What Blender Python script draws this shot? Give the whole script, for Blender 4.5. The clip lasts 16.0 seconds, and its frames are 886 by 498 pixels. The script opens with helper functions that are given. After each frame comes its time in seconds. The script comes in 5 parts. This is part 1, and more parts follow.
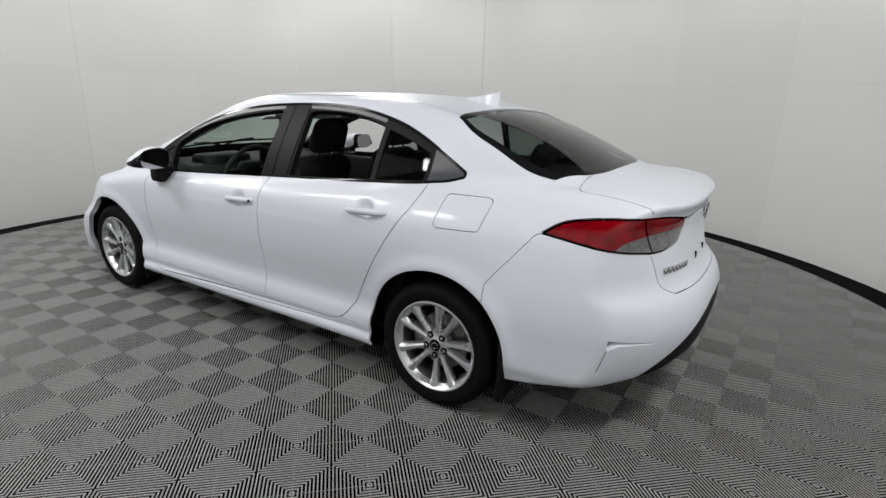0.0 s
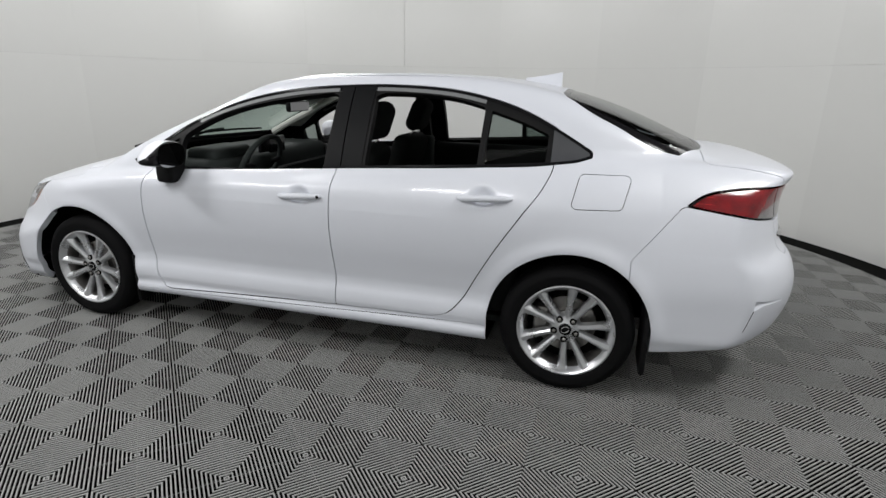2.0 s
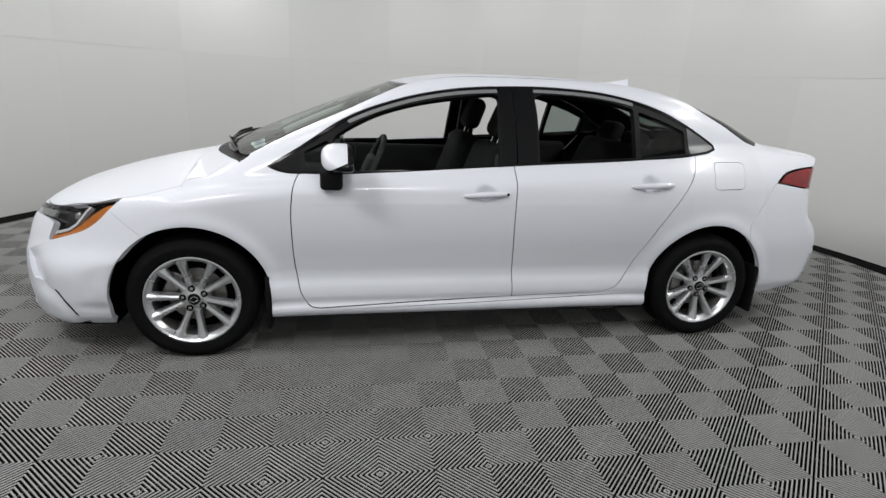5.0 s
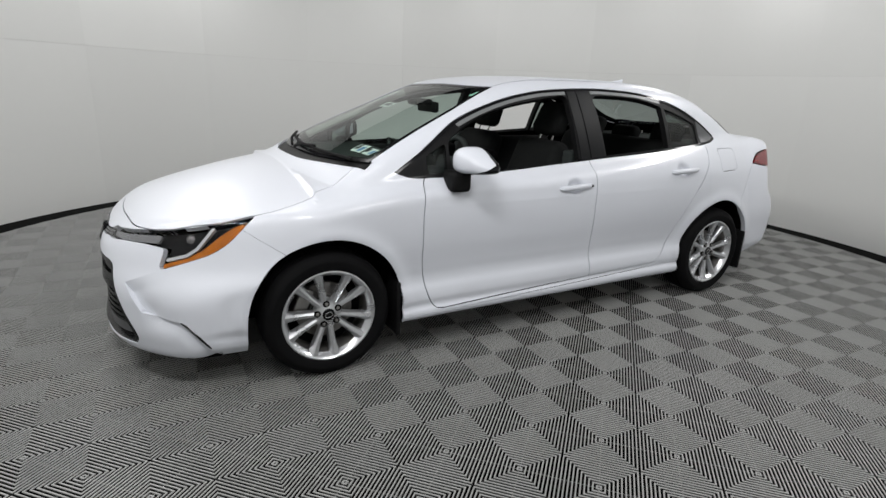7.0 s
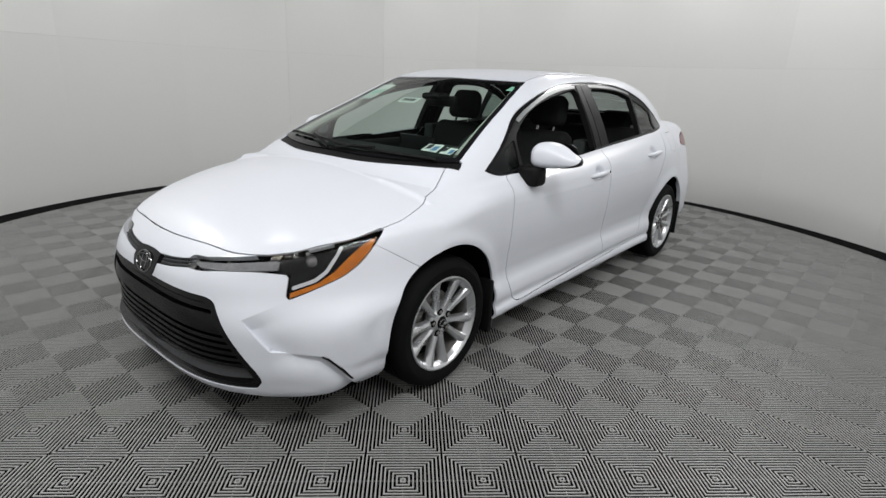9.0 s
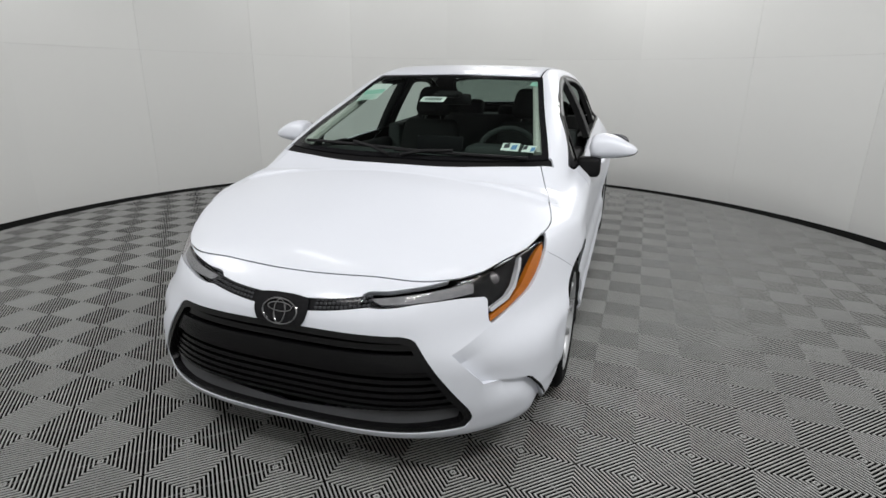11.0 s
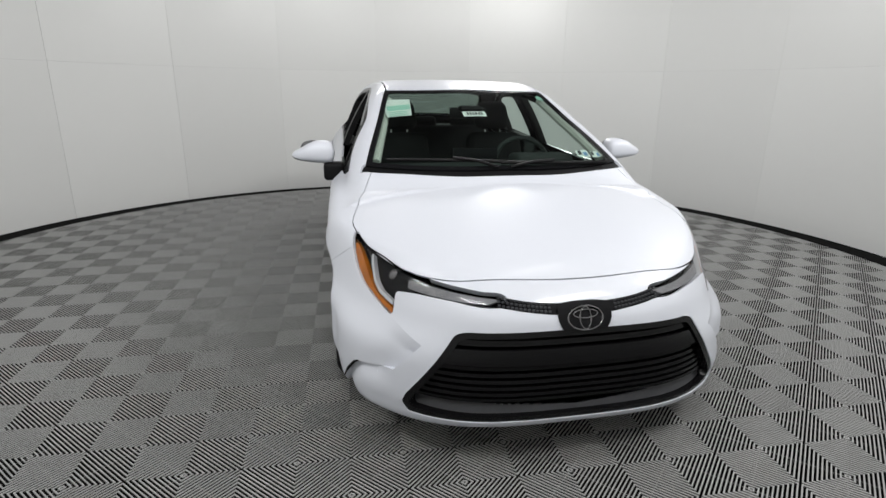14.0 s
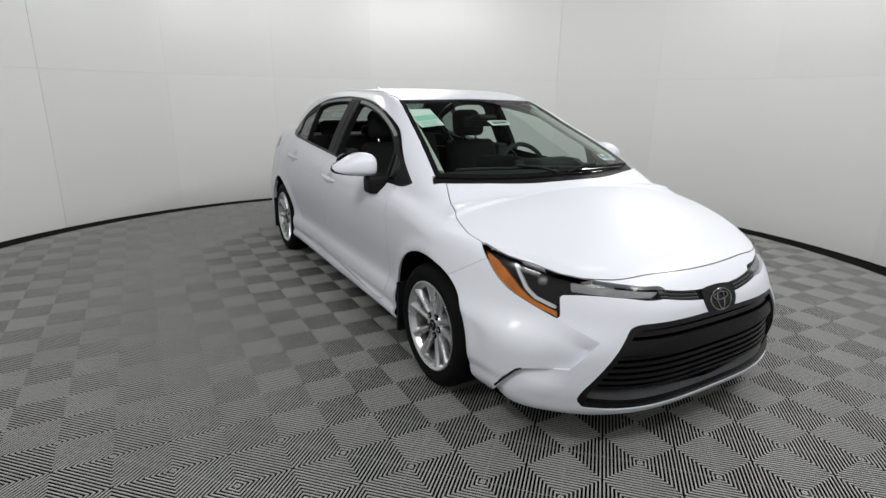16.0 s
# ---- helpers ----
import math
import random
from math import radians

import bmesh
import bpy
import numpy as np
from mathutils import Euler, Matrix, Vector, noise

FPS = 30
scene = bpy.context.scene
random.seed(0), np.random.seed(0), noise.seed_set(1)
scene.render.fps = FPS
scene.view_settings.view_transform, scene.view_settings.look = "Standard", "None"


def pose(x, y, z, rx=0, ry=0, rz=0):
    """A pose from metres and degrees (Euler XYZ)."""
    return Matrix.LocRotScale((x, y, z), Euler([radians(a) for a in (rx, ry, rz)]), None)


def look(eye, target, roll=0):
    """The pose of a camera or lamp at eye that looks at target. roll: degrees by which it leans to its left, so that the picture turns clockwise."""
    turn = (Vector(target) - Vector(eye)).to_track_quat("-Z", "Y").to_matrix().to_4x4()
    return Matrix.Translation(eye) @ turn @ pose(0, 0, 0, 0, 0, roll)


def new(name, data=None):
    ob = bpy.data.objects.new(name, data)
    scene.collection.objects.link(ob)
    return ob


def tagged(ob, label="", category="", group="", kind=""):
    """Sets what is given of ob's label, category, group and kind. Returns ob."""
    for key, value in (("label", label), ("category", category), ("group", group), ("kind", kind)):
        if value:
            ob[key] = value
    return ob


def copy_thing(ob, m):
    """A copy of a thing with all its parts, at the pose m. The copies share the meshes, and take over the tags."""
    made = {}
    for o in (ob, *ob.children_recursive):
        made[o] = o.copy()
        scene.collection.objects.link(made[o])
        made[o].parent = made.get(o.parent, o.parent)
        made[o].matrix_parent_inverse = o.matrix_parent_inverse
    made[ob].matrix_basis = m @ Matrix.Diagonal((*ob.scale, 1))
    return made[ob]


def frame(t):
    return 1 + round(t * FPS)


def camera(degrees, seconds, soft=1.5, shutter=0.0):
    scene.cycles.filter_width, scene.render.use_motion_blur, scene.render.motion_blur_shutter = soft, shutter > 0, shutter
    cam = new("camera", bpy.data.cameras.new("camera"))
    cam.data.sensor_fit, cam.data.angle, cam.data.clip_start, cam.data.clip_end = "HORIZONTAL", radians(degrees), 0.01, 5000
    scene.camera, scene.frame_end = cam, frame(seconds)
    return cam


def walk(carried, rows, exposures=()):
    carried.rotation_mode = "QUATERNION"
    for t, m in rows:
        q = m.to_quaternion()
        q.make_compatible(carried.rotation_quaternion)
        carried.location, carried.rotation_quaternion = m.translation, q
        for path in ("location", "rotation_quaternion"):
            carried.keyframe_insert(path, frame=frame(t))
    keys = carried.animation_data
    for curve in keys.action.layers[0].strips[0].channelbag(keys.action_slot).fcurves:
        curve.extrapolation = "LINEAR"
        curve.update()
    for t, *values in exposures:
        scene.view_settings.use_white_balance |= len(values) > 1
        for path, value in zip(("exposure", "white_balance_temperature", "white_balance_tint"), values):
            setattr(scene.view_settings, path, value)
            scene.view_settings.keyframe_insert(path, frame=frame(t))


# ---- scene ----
cam = camera(79.0, 16.0)
PATH = [
    (0, (-2.606, 2.658, 1.418), (-1.545, 1.056, 0.863), 1.5),
    (0.5, (-2.33, 2.709, 1.386), (-1.384, 1.038, 0.827), 1.1),
    (1, (-2.051, 2.823, 1.373), (-1.225, 1.092, 0.807), 0.8),
    (1.5, (-1.767, 3.026, 1.375), (-1.071, 1.242, 0.8), 0.8),
    (2, (-1.446, 3.089, 1.361), (-0.892, 1.259, 0.773), 1.1),
    (2.5, (-1.11, 3.192, 1.349), (-0.708, 1.325, 0.755), 1.4),
    (3, (-0.789, 3.298, 1.364), (-0.531, 1.41, 0.757), 1.7),
    (3.5, (-0.438, 3.308, 1.357), (-0.343, 1.405, 0.748), 2.2),
    (4, (-0.067, 3.38, 1.349), (-0.118, 1.472, 0.752), 2.4),
    (4.5, (0.279, 3.42, 1.342), (0.085, 1.518, 0.756), 2.6),
    (5, (0.646, 3.394, 1.334), (0.301, 1.511, 0.754), 2.8),
    (5.2, (0.801, 3.404, 1.337), (0.399, 1.532, 0.757), 2.8),
    (7.3, (2.167, 2.984, 1.335), (1.174, 1.348, 0.752), 2.7),
    (7.5, (2.273, 2.897, 1.339), (1.221, 1.299, 0.755), 3.0),
    (8, (2.552, 2.707, 1.335), (1.367, 1.206, 0.748), 3.1),
    (8.2, (2.662, 2.641, 1.349), (1.424, 1.185, 0.76), 3.1),
    (10.3, (3.439, 1.519, 1.321), (1.749, 0.645, 0.706), 1.2),
    (10.5, (3.491, 1.4, 1.318), (1.766, 0.59, 0.71), 1.2),
    (11, (3.634, 1.074, 1.327), (1.841, 0.429, 0.72), 0.8),
    (11.5, (3.715, 0.759, 1.317), (1.867, 0.288, 0.715), 0.6),
    (12, (3.802, 0.453, 1.328), (1.915, 0.156, 0.735), 0.5),
    (12.5, (3.915, 0.166, 1.343), (2.007, 0.045, 0.756), 0.5),
    (13, (3.894, -0.144, 1.336), (1.981, -0.1, 0.753), 0.6),
    (13.5, (3.903, -0.467, 1.34), (1.996, -0.274, 0.77), 0.5),
    (14, (3.911, -0.783, 1.353), (2.024, -0.445, 0.781), 0.6),
    (14.5, (3.815, -1.087, 1.352), (1.959, -0.597, 0.79), 0.6),
    (15, (3.754, -1.399, 1.356), (1.941, -0.764, 0.8), 0.6),
    (15.5, (3.677, -1.699, 1.362), (1.923, -0.913, 0.81), 0.7),
    (16, (3.528, -1.965, 1.37), (1.847, -1.032, 0.82), 0.7),
]
walk(cam, [(t, look(eye, target, roll)) for t, eye, target, roll in PATH],
     exposures=[(0, -0.32), (5.2, -0.32), (7.5, -0.35), (10.5, -0.31), (13, -0.28), (16, -0.22)])

# ---- light and exposure ----
world = bpy.data.worlds.new("world")
scene.world = world
world.use_nodes = True
world.node_tree.nodes["Background"].inputs[0].default_value = (0.9, 0.95, 1.0, 1)
world.node_tree.nodes["Background"].inputs[1].default_value = 0.05

CX, CY = 0.08, -0.31          # axis of the round floor
R_DISC, R_WALL, H_WALL = 3.83, 4.16, 3.66

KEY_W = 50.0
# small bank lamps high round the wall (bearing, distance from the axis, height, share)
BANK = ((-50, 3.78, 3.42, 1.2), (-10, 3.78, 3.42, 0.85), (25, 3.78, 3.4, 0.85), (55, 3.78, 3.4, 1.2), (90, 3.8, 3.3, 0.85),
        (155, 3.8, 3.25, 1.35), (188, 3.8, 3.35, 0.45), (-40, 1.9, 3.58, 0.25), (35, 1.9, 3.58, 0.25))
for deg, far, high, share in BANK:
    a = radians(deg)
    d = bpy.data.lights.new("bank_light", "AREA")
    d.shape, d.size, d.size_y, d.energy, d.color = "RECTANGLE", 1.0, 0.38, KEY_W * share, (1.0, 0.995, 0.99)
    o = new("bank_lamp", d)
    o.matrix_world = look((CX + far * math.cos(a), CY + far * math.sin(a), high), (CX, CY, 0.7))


# ---- materials ----
def mat(name, col, rough=0.5, metal=0.0, coat=0.0, vary=0.06, scale=6.0, bump=0.0, bscale=200.0, trans=0.0, ior=1.45, emit=0.0, spec=0.5, rv=0.12):
    m = bpy.data.materials.new(name)
    m.use_nodes = True
    nt = m.node_tree
    b = nt.nodes["Principled BSDF"]
    b.inputs["Roughness"].default_value, b.inputs["Metallic"].default_value = rough, metal
    b.inputs["Coat Weight"].default_value, b.inputs["Coat Roughness"].default_value = coat, 0.09
    b.inputs["Transmission Weight"].default_value, b.inputs["IOR"].default_value = trans, ior
    b.inputs["Specular IOR Level"].default_value = spec
    b.inputs["Base Color"].default_value = (*col, 1)
    tc = nt.nodes.new("ShaderNodeTexCoord")
    if vary:
        n1, n2 = nt.nodes.new("ShaderNodeTexNoise"), nt.nodes.new("ShaderNodeTexNoise")
        n1.inputs["Scale"].default_value, n2.inputs["Scale"].default_value = scale, scale * 13
        n1.inputs["Detail"].default_value, n2.inputs["Detail"].default_value = 4, 3
        mx = nt.nodes.new("ShaderNodeMath")
        mx.operation = "MULTIPLY_ADD"
        mx.inputs[1].default_value = 0.4
        r = nt.nodes.new("ShaderNodeMapRange")
        r.inputs["From Min"].default_value, r.inputs["From Max"].default_value = 0.35, 1.05
        r.inputs["To Min"].default_value, r.inputs["To Max"].default_value = 1 - vary, 1 + vary
        mul = nt.nodes.new("ShaderNodeVectorMath")
        mul.operation = "SCALE"
        mul.inputs[0].default_value = col
        for n in (n1, n2):
            nt.links.new(tc.outputs["Object"], n.inputs["Vector"])
        nt.links.new(n2.outputs["Fac"], mx.inputs[0])
        nt.links.new(n1.outputs["Fac"], mx.inputs[2])
        nt.links.new(mx.outputs[0], r.inputs["Value"])
        nt.links.new(r.outputs[0], mul.inputs["Scale"])
        nt.links.new(mul.outputs[0], b.inputs["Base Color"])
        rr = nt.nodes.new("ShaderNodeMapRange")
        rr.inputs["To Min"].default_value, rr.inputs["To Max"].default_value = rough * (1 - rv), min(1, rough * (1 + rv))
        nt.links.new(n1.outputs["Fac"], rr.inputs["Value"])
        nt.links.new(rr.outputs[0], b.inputs["Roughness"])
    if bump:
        n3, bp = nt.nodes.new("ShaderNodeTexNoise"), nt.nodes.new("ShaderNodeBump")
        n3.inputs["Scale"].default_value, bp.inputs["Strength"].default_value = bscale, bump
        bp.inputs["Distance"].default_value = 0.002
        nt.links.new(tc.outputs["Object"], n3.inputs["Vector"])
        nt.links.new(n3.outputs["Fac"], bp.inputs["Height"])
        nt.links.new(bp.outputs[0], b.inputs["Normal"])
    if emit:
        b.inputs["Emission Color"].default_value, b.inputs["Emission Strength"].default_value = (*col, 1), emit
    return m


PAINT = mat("white_paint", (0.63, 0.65, 0.705), 0.40, coat=0.35, vary=0.012, scale=3)
BLACK = mat("black_plastic", (0.006, 0.006, 0.0065), 0.55, vary=0.12, scale=20, spec=0.15)
GLOSSBLACK = mat("gloss_black", (0.008, 0.008, 0.009), 0.14, vary=0.05, spec=0.16)
SATIN = mat("satin_black", (0.005, 0.0053, 0.006), 0.42, vary=0.1, scale=15, spec=0.1)
GREYTRIM = mat("grey_window_channel", (0.17, 0.175, 0.18), 0.4, vary=0.05)
DARK = mat("dark_inner_steel", (0.004, 0.004, 0.004), 0.9, vary=0.1, spec=0.05)
RUBBER = mat("tyre_rubber", (0.005, 0.005, 0.0055), 0.7, vary=0.15, scale=18, bump=0.15, spec=0.1)
ALLOY = mat("silver_alloy", (0.62, 0.63, 0.65), 0.28, metal=0.85, vary=0.05, scale=10)
STEEL = mat("brake_steel", (0.30, 0.29, 0.28), 0.4, metal=0.9, vary=0.2, scale=30)
SMOKED = mat("smoked_chrome", (0.22, 0.22, 0.225), 0.16, metal=1.0, vary=0.1, scale=30)
CHROME = mat("chrome", (0.6, 0.6, 0.61), 0.1, metal=1.0, vary=0.0)
AMBER = mat("amber_lens", (0.40, 0.115, 0.004), 0.22, coat=0.3, vary=0.35, scale=25)
RED = mat("red_lens", (0.17, 0.0, 0.003), 0.14, coat=0.5, vary=0.6, scale=16, spec=0.3)
RIBRED = mat("bright_red_rib", (0.42, 0.008, 0.012), 0.15, coat=0.6, vary=0.3, scale=40)
CLEARLENS = mat("clear_ribbed_lens", (0.17, 0.165, 0.17), 0.22, metal=0.5, coat=0.8, vary=0.6, scale=45)
FABRIC = mat("black_seat_fabric", (0.013, 0.0137, 0.0137), 0.95, vary=0.2, scale=40, bump=0.3, bscale=600, spec=0.1)
DASH = mat("dark_dash_plastic", (0.030, 0.035, 0.034), 0.7, vary=0.12, scale=30, bump=0.2, bscale=500, spec=0.1)
CARD = mat("black_door_lining", (0.011, 0.0115, 0.012), 0.75, vary=0.15, scale=30, bump=0.2, bscale=500, spec=0.15)
HEADLINER = mat("pale_grey_headliner", (0.45, 0.46, 0.43), 0.9, vary=0.06, scale=30)
PAPER = mat("pale_paper", (0.75, 0.80, 0.77), 0.7, vary=0.03)
PAPERGREEN = mat("green_print", (0.35, 0.62, 0.52), 0.7, vary=0.05)
INK = mat("dark_ink", (0.05, 0.05, 0.06), 0.6, vary=0.05)
BLUE = mat("blue_print", (0.12, 0.25, 0.45), 0.6, vary=0.05)
MIRROR = mat("mirror_glass", (0.3, 0.3, 0.31), 0.02, metal=1.0, vary=0.0)
FLOORTILE = mat("grey_ribbed_tile", (0.30, 0.303, 0.296), 0.45, vary=0.12, scale=2.5, bump=0.1, bscale=400, spec=0.5)
# near-black, so the base colour adds to the shade between the ribs
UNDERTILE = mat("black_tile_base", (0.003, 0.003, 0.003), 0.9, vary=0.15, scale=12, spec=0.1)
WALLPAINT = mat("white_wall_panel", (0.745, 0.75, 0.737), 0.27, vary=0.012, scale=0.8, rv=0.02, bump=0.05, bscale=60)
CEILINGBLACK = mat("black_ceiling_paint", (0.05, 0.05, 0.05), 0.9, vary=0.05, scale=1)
# each wall panel differs a little in tone, painting in bands of reflected lamplight
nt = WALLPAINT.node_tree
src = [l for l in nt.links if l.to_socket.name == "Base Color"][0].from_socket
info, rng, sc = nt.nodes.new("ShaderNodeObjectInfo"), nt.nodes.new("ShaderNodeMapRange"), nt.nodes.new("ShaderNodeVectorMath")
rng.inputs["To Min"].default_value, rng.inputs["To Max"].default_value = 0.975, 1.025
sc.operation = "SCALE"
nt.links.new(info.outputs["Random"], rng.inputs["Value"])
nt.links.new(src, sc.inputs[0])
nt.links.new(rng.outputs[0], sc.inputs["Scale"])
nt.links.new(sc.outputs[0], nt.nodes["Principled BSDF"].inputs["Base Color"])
# lower rib sides are near-black: the grooves' shade is put into the colour
GROOVE_SHADE = mat("groove_side_shade", (0.012, 0.012, 0.012), 0.8, vary=0.2, scale=10, spec=0.1)
GAPBLACK = mat("black_floor_edge", (0.004, 0.004, 0.004), 0.8, vary=0.2, scale=8, spec=0.05)
RUNLENS = mat("smoked_running_lens", (0.17, 0.172, 0.18), 0.36, vary=0.3, scale=40, spec=0.3)
PIPE = mat("frosted_light_pipe", (0.50, 0.51, 0.53), 0.3, vary=0.08, scale=50, coat=0.6)
GRILLEBLACK = mat("moulded_grille_black", (0.005, 0.005, 0.0055), 0.24, vary=0.15, scale=15, spec=0.3)
CHINGREY = mat("satin_chin_plastic", (0.035, 0.036, 0.040), 0.33, vary=0.2, scale=9, bump=0.08, spec=0.5)
TIPGREY = mat("satin_grey_cover", (0.055, 0.057, 0.062), 0.38, vary=0.08, scale=12, spec=0.5)


def glass(name, tint, rough=0.0, base=0.04):
    m = bpy.data.materials.new(name)
    m.use_nodes = True
    nt = m.node_tree
    nt.nodes.remove(nt.nodes["Principled BSDF"])
    tr, gl, mix, fr = (nt.nodes.new(k) for k in ("ShaderNodeBsdfTransparent", "ShaderNodeBsdfGlossy", "ShaderNodeMixShader", "ShaderNodeLayerWeight"))
    tr.inputs[0].default_value = (*tint, 1)
    gl.inputs["Roughness"].default_value = rough
    fr.inputs["Blend"].default_value = 0.5
    pw, ma = nt.nodes.new("ShaderNodeMath"), nt.nodes.new("ShaderNodeMath")
    pw.operation, ma.operation = "POWER", "MULTIPLY_ADD"
    pw.inputs[1].default_value, ma.inputs[1].default_value, ma.inputs[2].default_value = 5.0, 1 - base, base
    nt.links.new(fr.outputs["Facing"], pw.inputs[0])
    nt.links.new(pw.outputs[0], ma.inputs[0])
    nt.links.new(ma.outputs[0], mix.inputs[0])
    nt.links.new(tr.outputs[0], mix.inputs[1])
    nt.links.new(gl.outputs[0], mix.inputs[2])
    nt.links.new(mix.outputs[0], nt.nodes["Material Output"].inputs[0])
    return m


GLASS = glass("tinted_glass", (0.60, 0.72, 0.66))
DARKGLASS = glass("dark_tinted_glass", (0.38, 0.43, 0.41))
LENS = glass("clear_lens", (0.9, 0.9, 0.9), base=0.015)


# ---- mesh helpers ----
def link(name, me, material, parent=None, label=""):
    me.materials.append(material)
    ob = new(name, me)
    if parent is not None:
        ob.parent = parent
    if label:
        ob["label"] = label
    return ob


def part(name, bm, material, parent=None, label="", smooth=False, angle=40):
    me = bpy.data.meshes.new(name)
    bmesh.ops.recalc_face_normals(bm, faces=bm.faces)
    bm.to_mesh(me)
    bm.free()
    if smooth:
        me.shade_smooth()
        me.set_sharp_from_angle(angle=radians(angle))
    return link(name, me, material, parent, label)


def box_bm(bm, x0, x1, y0, y1, z0, z1, bev=0.0, seg=2, m=None):
    r = bmesh.ops.create_cube(bm, size=1)["verts"]
    for v in r:
        v.co = Vector(((x0 + x1) / 2 + v.co.x * (x1 - x0), (y0 + y1) / 2 + v.co.y * (y1 - y0), (z0 + z1) / 2 + v.co.z * (z1 - z0)))
    out = r
    if bev:
        es = list({e for v in r for e in v.link_edges})
        out = bmesh.ops.bevel(bm, geom=es, offset=bev, segments=seg, profile=0.5, affect="EDGES", clamp_overlap=True)["verts"]
        out = list({v for v in out} | {v for v in r if v.is_valid})
    if m is not None:
        bmesh.ops.transform(bm, matrix=m, verts=[v for v in out if v.is_valid])
    return out


def box(name, x0, x1, y0, y1, z0, z1, material, parent=None, bev=0.0, seg=2, label="", m=None):
    bm = bmesh.new()
    box_bm(bm, x0, x1, y0, y1, z0, z1, bev, seg, m)
    return part(name, bm, material, parent, label, smooth=bev > 0)


def lathe_bm(profile, n, close=False, a0=0.0, a1=2 * math.pi):
    """Turns (radius, y) pairs about the y axis."""
    bm = bmesh.new()
    full = a1 - a0 > 6.28
    rings = []
    for k in range(n if full else n + 1):
        a = a0 + (a1 - a0) * k / n
        rings.append([bm.verts.new((r * math.cos(a), y, r * math.sin(a))) for r, y in profile])
    for k in range(n):
        p, q = rings[k], rings[(k + 1) % len(rings)]
        for i in range(len(profile) - (0 if close else 1)):
            j = (i + 1) % len(profile)
            f = [p[i], p[j], q[j], q[i]]
            bm.faces.new(f)
    bmesh.ops.remove_doubles(bm, verts=bm.verts, dist=1e-5)
    return bm


def tube_bm(points, radius, n=8, closed=False, bm=None):
    bm = bm or bmesh.new()
    pts = [Vector(p) for p in points]
    rings = []
    for i, p in enumerate(pts):
        a, b = pts[i - 1] if (i or closed) else p, pts[(i + 1) % len(pts)] if (i + 1 < len(pts) or closed) else p
        t = (b - a).normalized()
        u = t.cross(Vector((0.13, 0.21, 0.97))).normalized()
        w = t.cross(u)
        r = radius(i / max(1, len(pts) - 1)) if callable(radius) else radius
        rings.append([bm.verts.new(p + r * (math.cos(2 * math.pi * k / n) * u + math.sin(2 * math.pi * k / n) * w)) for k in range(n)])
    for i in range(len(rings) if closed else len(rings) - 1):
        a, b = rings[i], rings[(i + 1) % len(rings)]
        for k in range(n):
            bm.faces.new((a[k], a[(k + 1) % n], b[(k + 1) % n], b[k]))
    if not closed:
        bm.faces.new(rings[0][::-1])
        bm.faces.new(rings[-1])
    return bm


def sp(x, pts):
    """Smooth curve through (x, v) pairs, x rising; held flat beyond the ends."""
    p = np.array(pts, float)
    X, Y = p[:, 0], p[:, 1]
    d = np.diff(Y) / np.diff(X)
    m = np.r_[d[0], (d[:-1] * np.diff(X)[1:] + d[1:] * np.diff(X)[:-1]) / (X[2:] - X[:-2]), d[-1]]
    x = np.clip(x, X[0], X[-1])
    i = np.clip(np.searchsorted(X, x, side="right") - 1, 0, len(X) - 2)
    h = X[i + 1] - X[i]
    t = (x - X[i]) / h
    return (2 * t**3 - 3 * t**2 + 1) * Y[i] + (t**3 - 2 * t**2 + t) * h * m[i] + (3 * t**2 - 2 * t**3) * Y[i + 1] + (t**3 - t**2) * h * m[i + 1]


def smax(a, b, k):
    h = np.maximum(k - np.abs(a - b), 0)
    return np.maximum(a, b) + h * h / (4 * k)


def smin(a, b, k):
    return -smax(-a, -b, k)


def chain(*segs):
    """A closed outline of smooth runs that meet in corners."""
    out = []
    for s in segs:
        p = np.array(s, float)
        if len(p) > 2:
            t = np.r_[0, np.cumsum(np.linalg.norm(np.diff(p, axis=0), axis=1))]
            u = np.linspace(0, t[-1], 8 * (len(p) - 1) + 1)
            p = np.stack([sp(u, np.c_[t, p[:, k]]) for k in (0, 1)], 1)
        out.append(p[:-1])
    return np.vstack(out)


def sdist(P, poly):
    """Signed distance of 2D points to an outline, negative inside."""
    best, inside = np.full(len(P), 1e9), np.zeros(len(P), bool)
    for a, b in zip(poly, np.roll(poly, -1, 0)):
        e, w = b - a, P - a
        t = np.clip((w @ e) / (e @ e + 1e-12), 0, 1)[:, None]
        best = np.minimum(best, ((w - t * e) ** 2).sum(1))
        c = (a[1] > P[:, 1]) != (b[1] > P[:, 1])
        inside ^= c & (P[:, 0] < (b[0] - a[0]) * (P[:, 1] - a[1]) / (b[1] - a[1] + 1e-12) + a[0])
    return np.sqrt(best) * np.where(inside, -1, 1)


def compact(V, N, F):
    used, inv = np.unique(F.ravel(), return_inverse=True)
    return V[used], N[used], inv.reshape(-1, 3)


